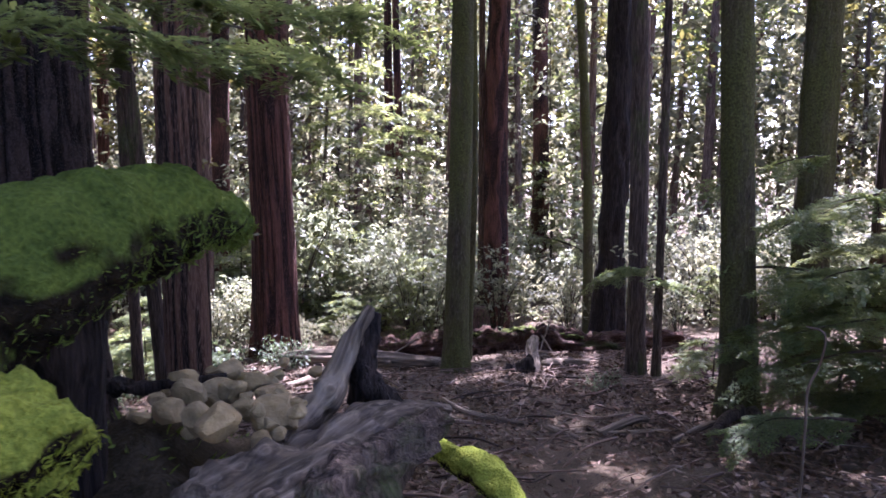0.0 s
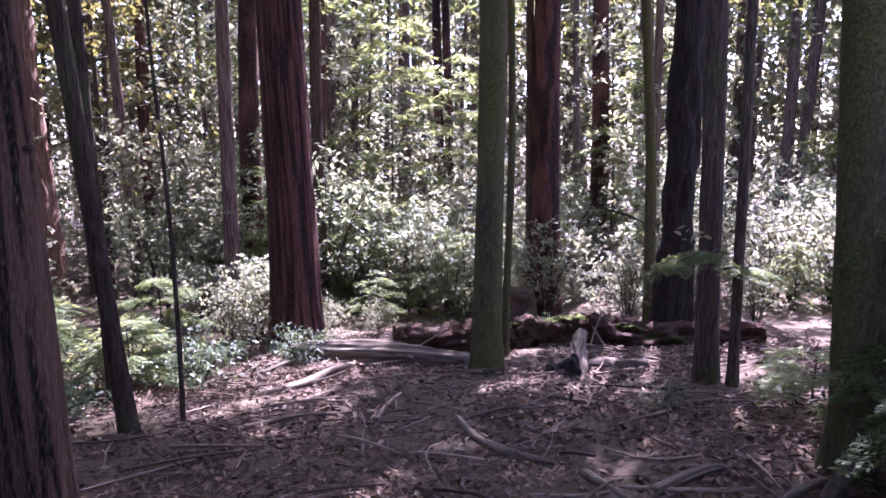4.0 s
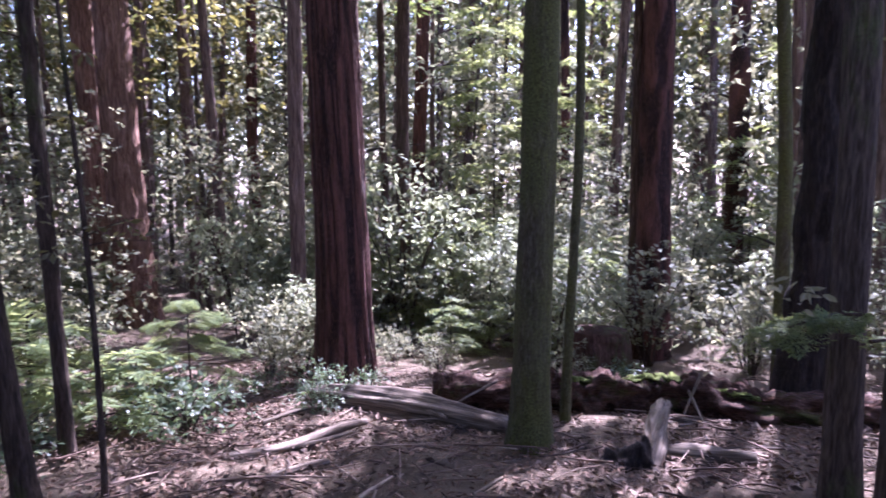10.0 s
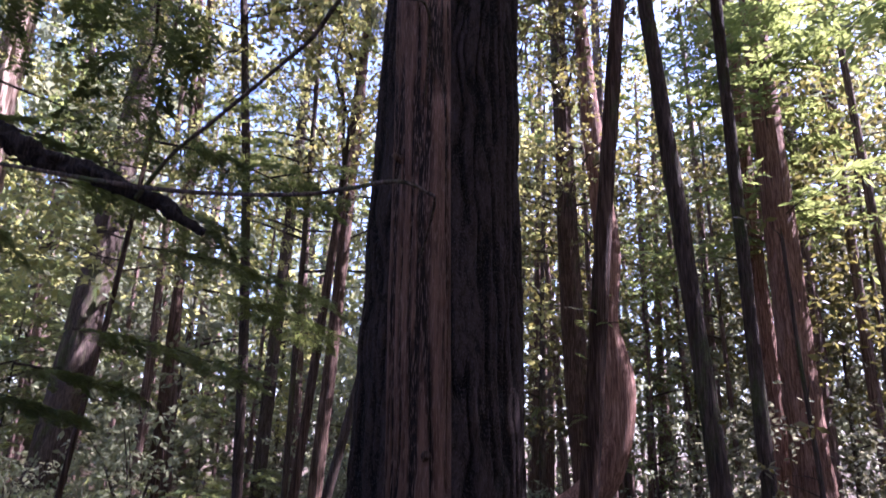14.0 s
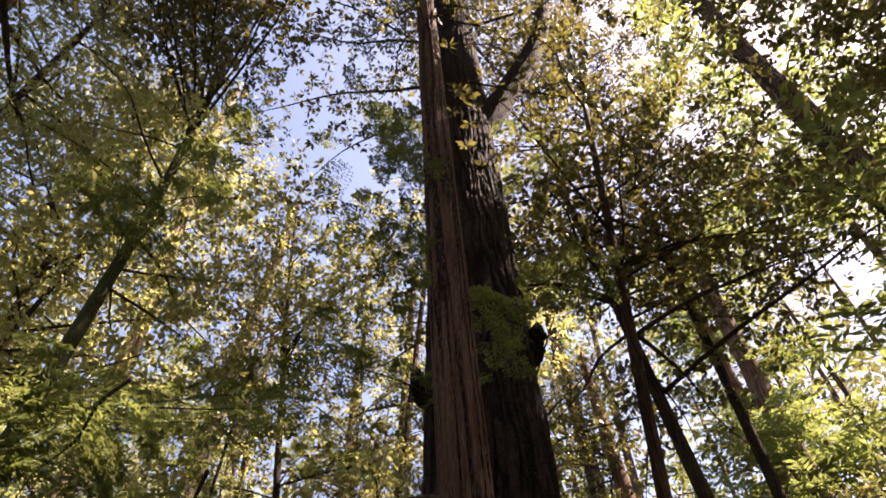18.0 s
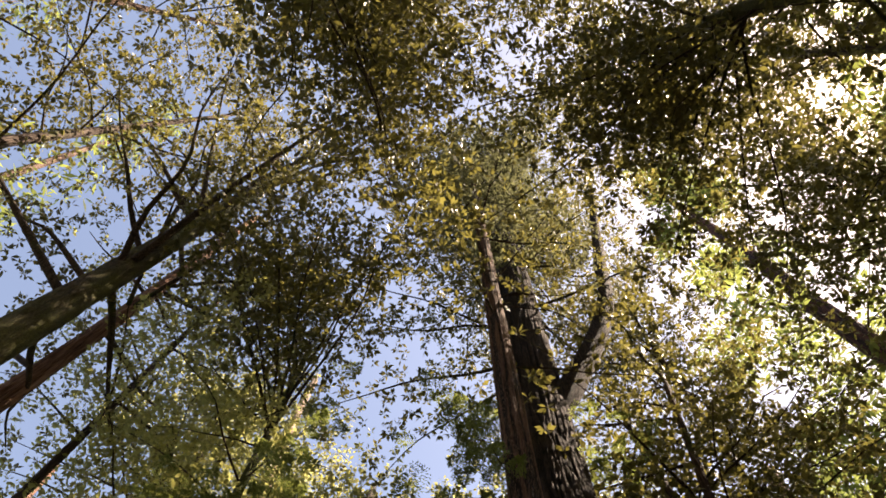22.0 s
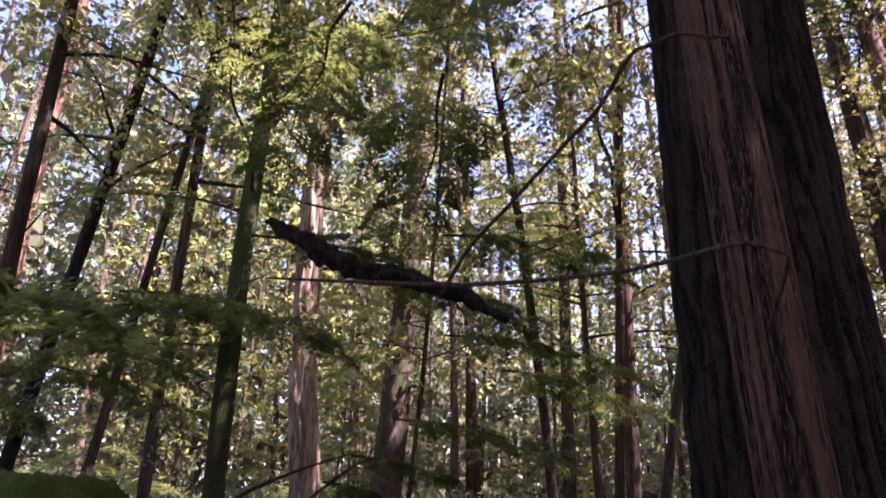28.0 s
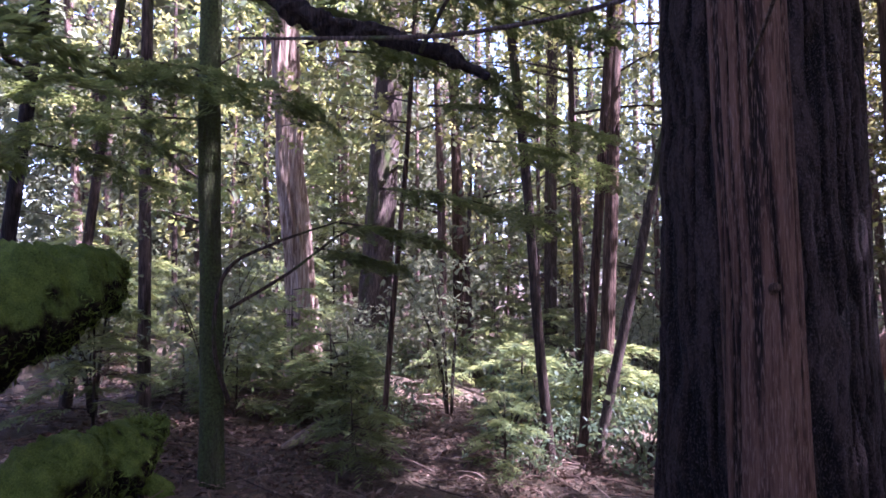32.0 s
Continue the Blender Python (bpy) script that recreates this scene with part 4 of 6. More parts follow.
# trees behind the standing place, whose crowns close overhead
for k, (x, y, r, mt, limbs, per) in enumerate([(2.9, 0.6, 0.12, BARK_GREY, 40, 96), (-0.7, -2.6, 0.12, BARK_GREY, 20, 80), (4.4, 3.0, 0.14, BARK_BROWN, 30, 88), (1.2, -3.7, 0.15, BARK_BROWN, 20, 72), (4.9, 6.6, 0.13, BARK_GREY, 30, 88)]):
    root, rng, axis, rad = big_tree(x, y, r, 20, mt, (-0.075 if k == 0 else -0.02, 0.02), "tall broadleaf tree with a wide crown overhead", "broadleaf_tree", "tree", 80 + k, **{**THIN, "taper": 0.15})
    crown_on(root, rng, axis, rad, 8, 18.5, limbs, 3.8, LEAF_BROAD, "broad", per=per, tufts=6, size=0.088, limb_r=0.022, spread=0.25)
    if k == 0:
        crown_on(root, rng, axis, rad, 8.5, 13, 22, 3.8, LEAF_BROAD, "broad", per=104, tufts=6, size=0.095, limb_r=0.022, spread=0.3, az=(0.2, 1.3))

# ---- tall trees farther off: a few kinds, repeated ----


def crown_mesh(name, rng, h0, h1, radius, tufts, per, size, leaf, spread, cone=False):
    h = rng.uniform(0, 1, tufts)
    a = rng.uniform(0, 6.283, tufts)
    r = radius * np.sqrt(rng.uniform(0.05, 1, tufts)) * ((1.05 - h) if cone else np.sin(0.25 + 2.6 * h))
    C = np.stack([r * np.cos(a), r * np.sin(a), h0 + (h1 - h0) * h], 1)
    V, Q = rosettes(C, max(1, per // 6), 6, spread, size, rng, 0.45 if not cone else 0.24, 0.5 if not cone else 0.15)
    return mesh_np(name, V, Q, leaf)


def far_kind(seed, bark, leaf, r0, height, h0, radius, tufts, per, size, cone, label, category, top=0):
    rng = np.random.default_rng(seed)
    root = thing(category, (0, 0, -80), label, category, "trees of the wood")
    me, axis, rad = trunk_mesh("trunk", r0, height, bark, rng, (rng.normal() * 0.01, rng.normal() * 0.01), 10, 22, 0.1, 6, 0.25, 0.3, sway=0.03)
    part("trunk", me, root)
    part("crown", crown_mesh("crown", rng, h0, top or height + 1, radius, tufts, per, size, leaf, 0.33, cone), root)
    for i in range(4):
        L = limb_line(rng, axis(rng.uniform(h0 * 0.7, 0.8 * (top or height))), rng.uniform(0, 6.28), radius, 0.4, 0.2)
        tube("limb", L, [0.035, 0.03, 0.02, 0.012, 0.005], BARK_THIN, root, segs=4, rings=7)
    return root


KINDS = [
    far_kind(201, BARK_FAR, LEAF_NEEDLE, 0.16, 22, 8, 2.0, 62, 20, 0.34, True, "straight redwood of the wood behind", "redwood"),
    far_kind(202, BARK_FAR, LEAF_NEEDLE, 0.22, 25, 9, 2.3, 66, 20, 0.36, True, "reddish redwood of the wood behind", "redwood"),
    far_kind(203, BARK_GREY, LEAF_BROAD, 0.10, 15, 3.5, 2.2, 62, 24, 0.25, False, "grey-stemmed broadleaf tree of the wood behind", "broadleaf_tree"),
    far_kind(204, BARK_THIN, LEAF_SUNLIT, 0.07, 11, 2.0, 1.9, 62, 24, 0.22, False, "thin light-leaved tree of the wood behind", "broadleaf_tree"),
    far_kind(205, BARK_FAR, LEAF_SHRUB, 0.12, 13, 1.5, 2.1, 62, 24, 0.25, False, "dark-stemmed broadleaf tree of the wood behind", "broadleaf_tree"),
    far_kind(206, BARK_FAR, LEAF_NEEDLE, 0.05, 9, 2.5, 1.2, 46, 18, 0.25, True, "thin dark pole conifer of the wood behind", "pole_conifer"),
]
KINDS += [
    far_kind(207, BARK_RED, LEAF_SHRUB, 0.2, 24, 1.5, 1.9, 60, 18, 0.2, False, "reddish redwood with leafy low sprouts", "redwood", 10),
    far_kind(208, BARK_FAR, LEAF_SHRUB, 0.13, 20, 1.5, 1.9, 64, 18, 0.19, False, "brown straight trunk among sunlit leaves", "broadleaf_tree", 10),
    far_kind(209, BARK_GREY, LEAF_SHRUB, 0.08, 13, 1.0, 1.8, 64, 18, 0.18, False, "slender tree hung with pale sunlit leaves", "broadleaf_tree", 9),
    far_kind(210, BARK_FAR, LEAF_MID, 0.10, 15, 1.5, 1.8, 56, 18, 0.18, False, "slender tree with yellow-green sunlit leaves", "broadleaf_tree", 10),
    far_kind(211, BARK_FAR, LEAF_BROAD, 0.15, 20, 6, 2.6, 80, 24, 0.24, False, "tall tree with light green leaves up its trunk", "broadleaf_tree"),
    far_kind(212, BARK_FIBRE, LEAF_NEEDLE, 0.2, 24, 10, 1.7, 42, 18, 0.34, True, "dark red-brown redwood trunk between pale leaves", "redwood"),
]


def sector_places(n, az0, az1, d0, d1, rng, gap=0.9, taken=None):
    """Places by bearing (degrees left of +y) and distance from the standing place."""
    out = taken if taken is not None else []
    made = []
    tries = 0
    while len(made) < n and tries < n * 30:
        tries += 1
        az, d = radians(rng.uniform(az0, az1)), math.sqrt(rng.uniform(d0 ** 2, d1 ** 2))
        p = (0.9 - math.sin(az) * d, 3.0 + math.cos(az) * d)
        if all((p[0] - q[0]) ** 2 + (p[1] - q[1]) ** 2 > gap ** 2 for q in out):
            out.append(p)
            made.append(p)
    return made


rng = np.random.default_rng(77)
TAKEN = [(-3.0, 12.0), (0.2, 9.0), (1.27, 15.4), (2.8, 11.0), (2.4, 8.1), (-4.1, 17.3), (-5.1, 19.0), (-10.3, 16), (-11.9, 16.7), (-9.6, 0.46), (-13.2, 0.95), (-10.8, 9), (-7.6, 7.7)]
# last band: unseen trees behind, added to cut the open sky's light
for az0, az1, d0, d1, n, kinds in ((-60, 38, 14.0, 26, 32, (6, 7, 8, 7, 8, 5, 8, 9, 6)), (-60, 38, 24, 46, 56, (0, 1, 2, 0, 2)), (38, 140, 12, 26, 62, (9, 9, 5, 9, 0, 3, 5)), (38, 70, 17, 34, 26, (0, 2, 2, 10)), (33, 52, 19, 30, 12, (10, 2, 10)), (38, 140, 24, 44, 48, (0, 2, 1, 5)), (140, 300, 5.5, 20, 60, (0, 1, 2, 4, 2, 4))):
    for i, (x, y) in enumerate(sector_places(n, az0, az1, d0, d1, rng, 1.1, TAKEN)):
        s = rng.uniform(0.8, 1.25)
        if (-22 < math.degrees(math.atan2(0.9 - x, y - 3.0)) < -14 and y < 24) or (abs(x + 5 - 0.21 * (y - 9)) < 1.5 and y < 30) or (-13 < x < -4 and 4 < y < 19) or (6.3 < x < 12.5 and 14 < y < 33) or (15 < math.degrees(math.atan2(0.9 - x, y - 3.0)) < 24 and y < 21) or (110 < math.degrees(math.atan2(0.9 - x, y - 3.0)) % 360 < 225 and math.hypot(x - 0.9, y - 3.0) < 13):
            continue
        src = KINDS[kinds[int(rng.integers(len(kinds)))]]
        ob = copy_thing(src, pose(x, y, gz(x, y), rng.normal() * 1.5, rng.normal() * 1.5, rng.uniform(0, 360)))
        ob.scale = (s, s, s * rng.uniform(0.9, 1.15))
# three trees added so that their crowns shade the bright ground south of them
for k, x, y in ((10, 5.2, 17.2), (7, 4.4, 19.5), (0, 6.0, 20.4)):
    copy_thing(KINDS[k], pose(x, y, gz(x, y), 0, 0, 40 * k))
for k, x, y, s, lean in ((0, -5.09, 14.4, 1.0, 0.5), (11, -5.62, 17.1, 1.35, -0.5), (0, -6.46, 31.5, 1.3, 0), (2, -5.13, 31.8, 1.3, -5), (0, -4.94, 35.9, 1.2, 0), (11, -2.23, 28.1, 1.15, 0.5), (11, -1.79, 28.1, 1.0, -0.5), (11, 3.48, 24.2, 1.7, 0), (1, 12.46, 32.2, 1.2, 0), (0, 13.12, 31.9, 1.4, 0), (0, 0.2, 22.4, 1.1, 0), (0, 3.27, 28.3, 1.0, 0), (0, -8.95, 17.6, 0.9, -1), (0, -5.83, 25.5, 0.8, 0)):
    copy_thing(KINDS[k], pose(x, y, gz(x, y), 0, -lean, 55 * x)).scale = (s, s, 1.0)
for src in KINDS:
    for o in (*src.children_recursive, src):
        bpy.data.objects.remove(o)


def far_woods():
    rng = np.random.default_rng(90)
    az = np.concatenate([rng.uniform(radians(-62), radians(145), 1150), rng.uniform(0, 2 * math.pi, 250)])
    d = rng.uniform(34, 70, 1400)
    C = np.stack([0.9 - np.sin(az) * d, 3 + np.cos(az) * d], 1)
    pieces = []
    for i in range(230):
        x, y = C[i * 3]
        z = gz(x, y)
        V, Q, _ = swept([(x, y, z - 0.3), (x + rng.normal() * 0.3, y, z + 10), (x + rng.normal() * 0.5, y, z + 22)], [rng.uniform(0.15, 0.4), 0.2, 0.08], 6, 7)
        pieces.append((V[:-2], Q))
    V, Q = joined(pieces)
    tagged(part("far_trunks", mesh_np("far_trunks", V, Q, BARK_FAR)), "dim brown trunks deep in the wood", "far woods", kind="stuff")
    C3 = np.column_stack([C, ground_z(C[:, 0], C[:, 1])])
    T = np.repeat(C3, 17, 0) + np.column_stack([rng.normal(size=(23800, 2)) * 2.4, rng.uniform(0, 1, 23800) ** 1.1 * 26])
    west = (T[:, 0] < -8) & (T[:, 1] < 16)
    T = T[~west | ((rng.random(len(T)) < 0.8) & (T[:, 2] < 17))]
    a2, d2 = rng.uniform(radians(-50), radians(50), 8600), rng.uniform(28, 62, 8600)
    x2, y2 = 0.9 - np.sin(a2) * d2, 3 + np.cos(a2) * d2
    T = np.vstack([T, np.column_stack([x2, y2, ground_z(x2, y2) + rng.uniform(5, 24, 8600)])])
    a4, d4 = np.random.default_rng(93).uniform((radians(-58), 48), (radians(52), 72), (6500, 2)).T
    x4, y4 = 0.9 - np.sin(a4) * d4, 3 + np.cos(a4) * d4
    T = np.vstack([T, np.column_stack([x4, y4, ground_z(x4, y4) + np.random.default_rng(94).uniform(0, 22, 6500)])])
    a3, d3 = rng.uniform(radians(66), radians(150), 5200), rng.uniform(26, 50, 5200)
    x3, y3 = 0.9 - np.sin(a3) * d3, 3 + np.cos(a3) * d3
    T = np.vstack([T, np.column_stack([x3, y3, ground_z(x3, y3) + rng.uniform(0, 9.5, 5200)])])
    a5, d5, z5 = np.random.default_rng(95).uniform((radians(93), 20, 7), (radians(130), 40, 19), (1700, 3)).T
    x5, y5 = 0.9 - np.sin(a5) * d5, 3 + np.cos(a5) * d5
    T = np.vstack([T, np.column_stack([x5, y5, ground_z(x5, y5) + z5])])
    # patches of dim and sunlit foliage, shade and sun put into the leaf colours
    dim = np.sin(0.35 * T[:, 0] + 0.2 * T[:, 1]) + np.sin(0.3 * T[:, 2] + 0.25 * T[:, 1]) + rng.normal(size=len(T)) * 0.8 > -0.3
    for sel, leaf, words in ((dim, LEAF_FAR, "dense foliage deep in the wood, coloured dim as if shaded"), (~dim & (T[:, 0] > -9), LEAF_SHRUB, "foliage deep in the wood in a pale sunlit colour"), (~dim & (T[:, 0] <= -9), LEAF_MID, "foliage deep in the wood in a sunlit green colour")):
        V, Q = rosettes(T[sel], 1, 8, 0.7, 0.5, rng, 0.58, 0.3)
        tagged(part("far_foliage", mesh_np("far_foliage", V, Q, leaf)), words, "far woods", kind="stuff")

    n = 15000
    az = np.concatenate([rng.uniform(radians(-60), radians(50), 10000), rng.uniform(radians(50), radians(300), n - 10000)])
    # the part behind is unseen, added to block light from the open side
    behind, front = az > radians(150), az < radians(50)
    d = np.where(behind, np.sqrt(rng.uniform(6.5 ** 2, 20 ** 2, n)), np.sqrt(rng.uniform(13 ** 2, 38 ** 2, n)))
    x, y = 0.9 - np.sin(az) * d, 3 + np.cos(az) * d
    T = np.column_stack([x, y, ground_z(x, y) + 0.2 + rng.uniform(0, 1, n) ** 1.3 * np.where(front, np.where(d > 28, 16, np.where(d > 22, 7, 4)), np.where(behind, 11, 6))])
    keep = np.sin(0.9 * x + 0.4 * y) + np.sin(0.7 * y - 0.5 * x) + np.sin(1.3 * T[:, 2] + x) + rng.normal(size=n) * 0.6 > np.where(front, 0.45, np.where(behind, -0.3, 0.5))
    az2 = np.degrees(az)
    keep &= ~((x > 3.8) & (x < 12.5) & (y > 12) & (y < 32) & (T[:, 2] > ground_z(x, y) + 1.6))
    keep &= ~((az2 > 15) & (az2 < 24) & (d < 17) & (T[:, 2] > ground_z(x, y) + 1.2))
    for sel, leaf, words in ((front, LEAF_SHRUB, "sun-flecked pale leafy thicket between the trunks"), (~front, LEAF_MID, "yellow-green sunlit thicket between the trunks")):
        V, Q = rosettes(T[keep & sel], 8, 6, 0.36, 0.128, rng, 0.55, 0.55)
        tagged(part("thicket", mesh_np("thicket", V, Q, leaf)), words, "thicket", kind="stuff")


far_woods()

# ---- undergrowth ----


def shrub_kind(seed, leaf, height, radius, stems, tufts, per, size, label, category, spread=0.16):
    rng = np.random.default_rng(seed)
    root = thing(category, (0, 0, -80), label, category, "undergrowth")
    C = []
    for i in range(stems):
        a, ln = rng.uniform(0, 6.28), height * rng.uniform(0.55, 1.05)
        out = radius * rng.uniform(0.3, 1.0)
        L = np.array([(0.05 * math.cos(a), 0.05 * math.sin(a), -0.05), (0.3 * out * math.cos(a), 0.3 * out * math.sin(a), 0.5 * ln), (0.7 * out * math.cos(a), 0.7 * out * math.sin(a), 0.85 * ln), (out * math.cos(a), out * math.sin(a), ln)])
        tube("stem", L, [0.012, 0.01, 0.007, 0.003], BARK_THIN, root, segs=4, rings=7)
        for k in range(tufts):
            s = rng.uniform(0.8, 3.0)
            j = min(2, int(s))
            C.append(L[j] + (s - j) * (L[j + 1] - L[j]) + rng.normal(size=3) * 0.12)
    V, Q = rosettes(C, 3, max(5, per // 2), spread * 1.1, size * 1.05, rng, 0.5, 0.72)
    V[:, 2] = np.maximum(V[:, 2], 0.01)
    part("leaves", mesh_np("leaves", V, Q, leaf), root)
    return root


def conifer_sapling(seed, height, reach, tiers, label, size=0.3, needles=0, twigs=8):
    rng = np.random.default_rng(seed)
    root = thing("conifer_sapling", (0, 0, -80), label, "sapling", "undergrowth")
    tube("stem", [(0, 0, -0.05), (0.02, 0.01, height * 0.5), (0.0, 0.03, height)], [0.02, 0.014, 0.004], BARK_THIN, root, segs=6, rings=12)
    O, D, wood = [], [], []
    for i in range(tiers):
        h = height * (0.15 + 0.8 * i / tiers)
        a = i * 2.4 + rng.normal() * 0.3
        ln = reach * (1.05 - 0.75 * h / height) * rng.uniform(0.7, 1.2)
        L = limb_line(rng, np.array([0, 0, h]), a, ln, 0.25, 0.35)
        if tiers > 16:
            wood.append(swept(L, [0.009, 0.007, 0.005, 0.004, 0.002], 4, 8)[:2])
        else:
            tube("branch", L, [0.008, 0.007, 0.005, 0.004, 0.002], BARK_THIN, root, segs=4, rings=8)
        for s in (1.0, 2.0, 3.0, 3.7):
            j = min(3, int(s))
            p = L[j] + (s - j) * (L[j + 1] - L[j])
            dv = L[-1] - L[0]
            dv = dv / np.linalg.norm(dv)
            for sg in (0, 1, -1):
                O.append(p)
                D.append(dv + sg * 0.9 * np.array([dv[1], -dv[0], 0]) + rng.normal(size=3) * 0.08)
    if wood:
        tagged(part("branchwork", mesh_np("branchwork", *joined(wood), BARK_THIN), root), "", kind="stuff")
    V, Q = sprays(np.array(O), np.array(D), size, rng, twigs, needles, 0.25, 0.19)
    part("needles", mesh_np("needles", V, Q, LEAF_SPRAY), root)
    return root


SHRUBS = [
    shrub_kind(301, LEAF_SHRUB, 1.5, 0.8, 9, 9, 11, 0.085, "leafy evergreen shrub in patchy sun", "shrub"),
    shrub_kind(302, LEAF_SHRUB, 0.9, 0.7, 8, 8, 11, 0.075, "low leafy shrub with small pale leaves", "shrub"),
    shrub_kind(303, LEAF_MID, 1.9, 0.8, 9, 9, 11, 0.09, "light green sapling bush", "shrub"),
    shrub_kind(304, LEAF_LOW, 0.5, 0.55, 8, 7, 11, 0.07, "low dark green ground shrub", "shrub"),
    conifer_sapling(305, 1.6, 0.8, 15, "young conifer with flat green sprays"),
    conifer_sapling(306, 0.9, 0.6, 11, "knee-high conifer seedling with flat sprays"),
    conifer_sapling(307, 1.6, 0.8, 11, "young conifer with feathery flat sprays", 0.32, 5),
]
SHRUBS.append(conifer_sapling(308, 6.0, 1.5, 26, "tall young conifer hung with drooping flat sprays", 0.5, 0, 7))
SHRUBS.append(conifer_sapling(309, 3.6, 1.2, 20, "slim young conifer hung with flat sprays", 0.42, 0, 7))
rng = np.random.default_rng(31)
SPOTS = []
bands = [(-45, 30, 10.2, 15, 46, (0, 1, 2, 0, 1, 4)), (-50, 36, 12.5, 24, 84, (0, 2, 2, 2, 1)), (28, 52, 6.5, 13, 15, (1, 3, 5, 1)), (45, 130, 8.0, 13, 30, (2, 5, 4, 5, 2)), (76, 110, 7.0, 14, 26, (3, 3, 5)), (40, 132, 12, 20, 54, (2, 2, 2, 4, 4)), (14, 33, 9.5, 15, 30, (2, 4, 5, 1, 2))]
bands += [(-80, -42, 3.0, 12, 22, (4, 1, 0, 4)), (80, 132, 11.0, 19, 6, (7, 8, 8)), (-12, 30, 13, 22, 6, (7, 8, 8))]
for az0, az1, d0, d1, n, kinds in bands:
    for x, y in sector_places(n, az0, az1, d0, d1, rng, 0.55, SPOTS):
        if any((x - q[0]) ** 2 + (y - q[1]) ** 2 < 0.45 ** 2 for q in TAKEN[:13]) or math.hypot(x - 0.8, y - 2.4) < 2.6 or (x < 3.2 and abs(x) < 3.2 and y < 11.6):
            continue
        s = rng.uniform(0.75, 1.35)
        bearing, away = math.degrees(math.atan2(0.9 - x, y - 3.0)), math.hypot(x - 0.9, y - 3.0)
        if 8 < bearing < 46 and away < 13.5:
            if rng.random() < 0.45:
                continue
            s *= 0.62
        elif 48 < bearing < 68 and away < 15:
            s *= 0.5
        elif bearing < 40 and away > 12.5:
            s *= 1.35
        ob = copy_thing(SHRUBS[kinds[int(rng.integers(len(kinds)))]], pose(x, y, gz(x, y), 0, 0, rng.uniform(0, 360)))
        ob.scale = (s, s, s * rng.uniform(0.85, 1.2))
for k, x, y, s in ((3, -2.25, 11.1, 0.5), (3, -3.1, 8.6, 1.0), (3, -3.5, 9.0, 0.9), (5, -3.7, 8.2, 0.8), (3, -4.1, 7.6, 0.8), (3, -3.5, 6.7, 0.6), (5, -4.3, 9.3, 0.9), (3, -2.7, 10.6, 0.7), (6, -4.6, 10.6, 0.8), (3, -2.2, 9.6, 0.5), (6, 3.4, 4.75, 1.0), (6, 3.05, 5.0, 0.7), (5, 2.75, 6.6, 0.7), (3, 1.75, 7.0, 0.35), (6, 3.75, 5.5, 1.2), (0, -4.0, 11.6, 0.8), (2, -3.5, 12.5, 0.8), (3, 0.9, 12.2, 0.6), (1, 0.2, 12.3, 0.5),
                   (5, -5.4, 1.9, 0.8), (4, -6.2, 3.3, 0.6), (5, -7.2, 1.5, 1.0), (4, -8.3, 0.6, 1.0), (0, -8.6, 1.4, 0.8), (5, -6.9, 0.3, 0.9), (4, -5.6, -0.6, 0.9)):
    ob = copy_thing(SHRUBS[k], pose(x, y, gz(x, y), 0, 0, x * 97 % 360))
    ob.scale = (s, s, s)
for src in SHRUBS:
    for o in (*src.children_recursive, src):
        bpy.data.objects.remove(o)

# ---- fallen wood ----
FROND_DARK = leaf_mat("frond_dark", (0.03, 0.055, 0.010), (0.14, 0.19, 0.034), (0.22, 0.29, 0.055), 0.8, 0.25, 0.1)
FROND_BRIGHT = leaf_mat("frond_bright", (0.09, 0.12, 0.012), (0.28, 0.32, 0.04), (0.3, 0.34, 0.05), 0.8, 0.25, 0.1)
FROND_MID = leaf_mat("frond_mid", (0.04, 0.055, 0.012), (0.12, 0.14, 0.032), (0.16, 0.19, 0.04), 0.8, 0.25, 0.1)


def fuzz(ob, n, size, mat, seed):
    """Short moss fronds standing out of a mossy skin."""
    me = ob.data
    co, no = np.empty(len(me.vertices) * 3, np.float32), np.empty(len(me.vertices) * 3, np.float32)
    me.vertices.foreach_get("co", co)
    me.vertices.foreach_get("normal", no)
    co, no = co.reshape(-1, 3), no.reshape(-1, 3)
    rng = np.random.default_rng(seed)
    k = rng.choice(np.flatnonzero(no[:, 2] > 0.05), n)
    k2 = np.clip(k + rng.integers(-1, 2, n), 0, len(co) - 1)
    w = rng.random((n, 1))
    P = co[k] * w + co[k2] * (1 - w)
    far = np.linalg.norm(co[k] - co[k2], axis=1) > 0.12
    P[far] = co[k][far]
    D = no[k] + 0.7 * rng.normal(size=(n, 3)) - np.array([0, 0, 0.35])
    V, Q = leaves(P - 0.2 * size * no[k], size, rng, 0.22, 0.2, D)
    fr = part("moss_fronds", mesh_np("moss_fronds", V, Q, mat), ob, "short feathery moss fronds")
    return fr


def log(name, pts, radii, mat, label, category="log", segs=24, rings=60, rough=0.3, seed=1, flat=1.0, lumps=7, along=10.0):
    o = np.array(pts[0])
    root = thing(name, o, label, category)
    tube("wood", pts, radii, mat, root, "", segs, rings, rough, seed, flat, o, lumps, along)
    return root, o


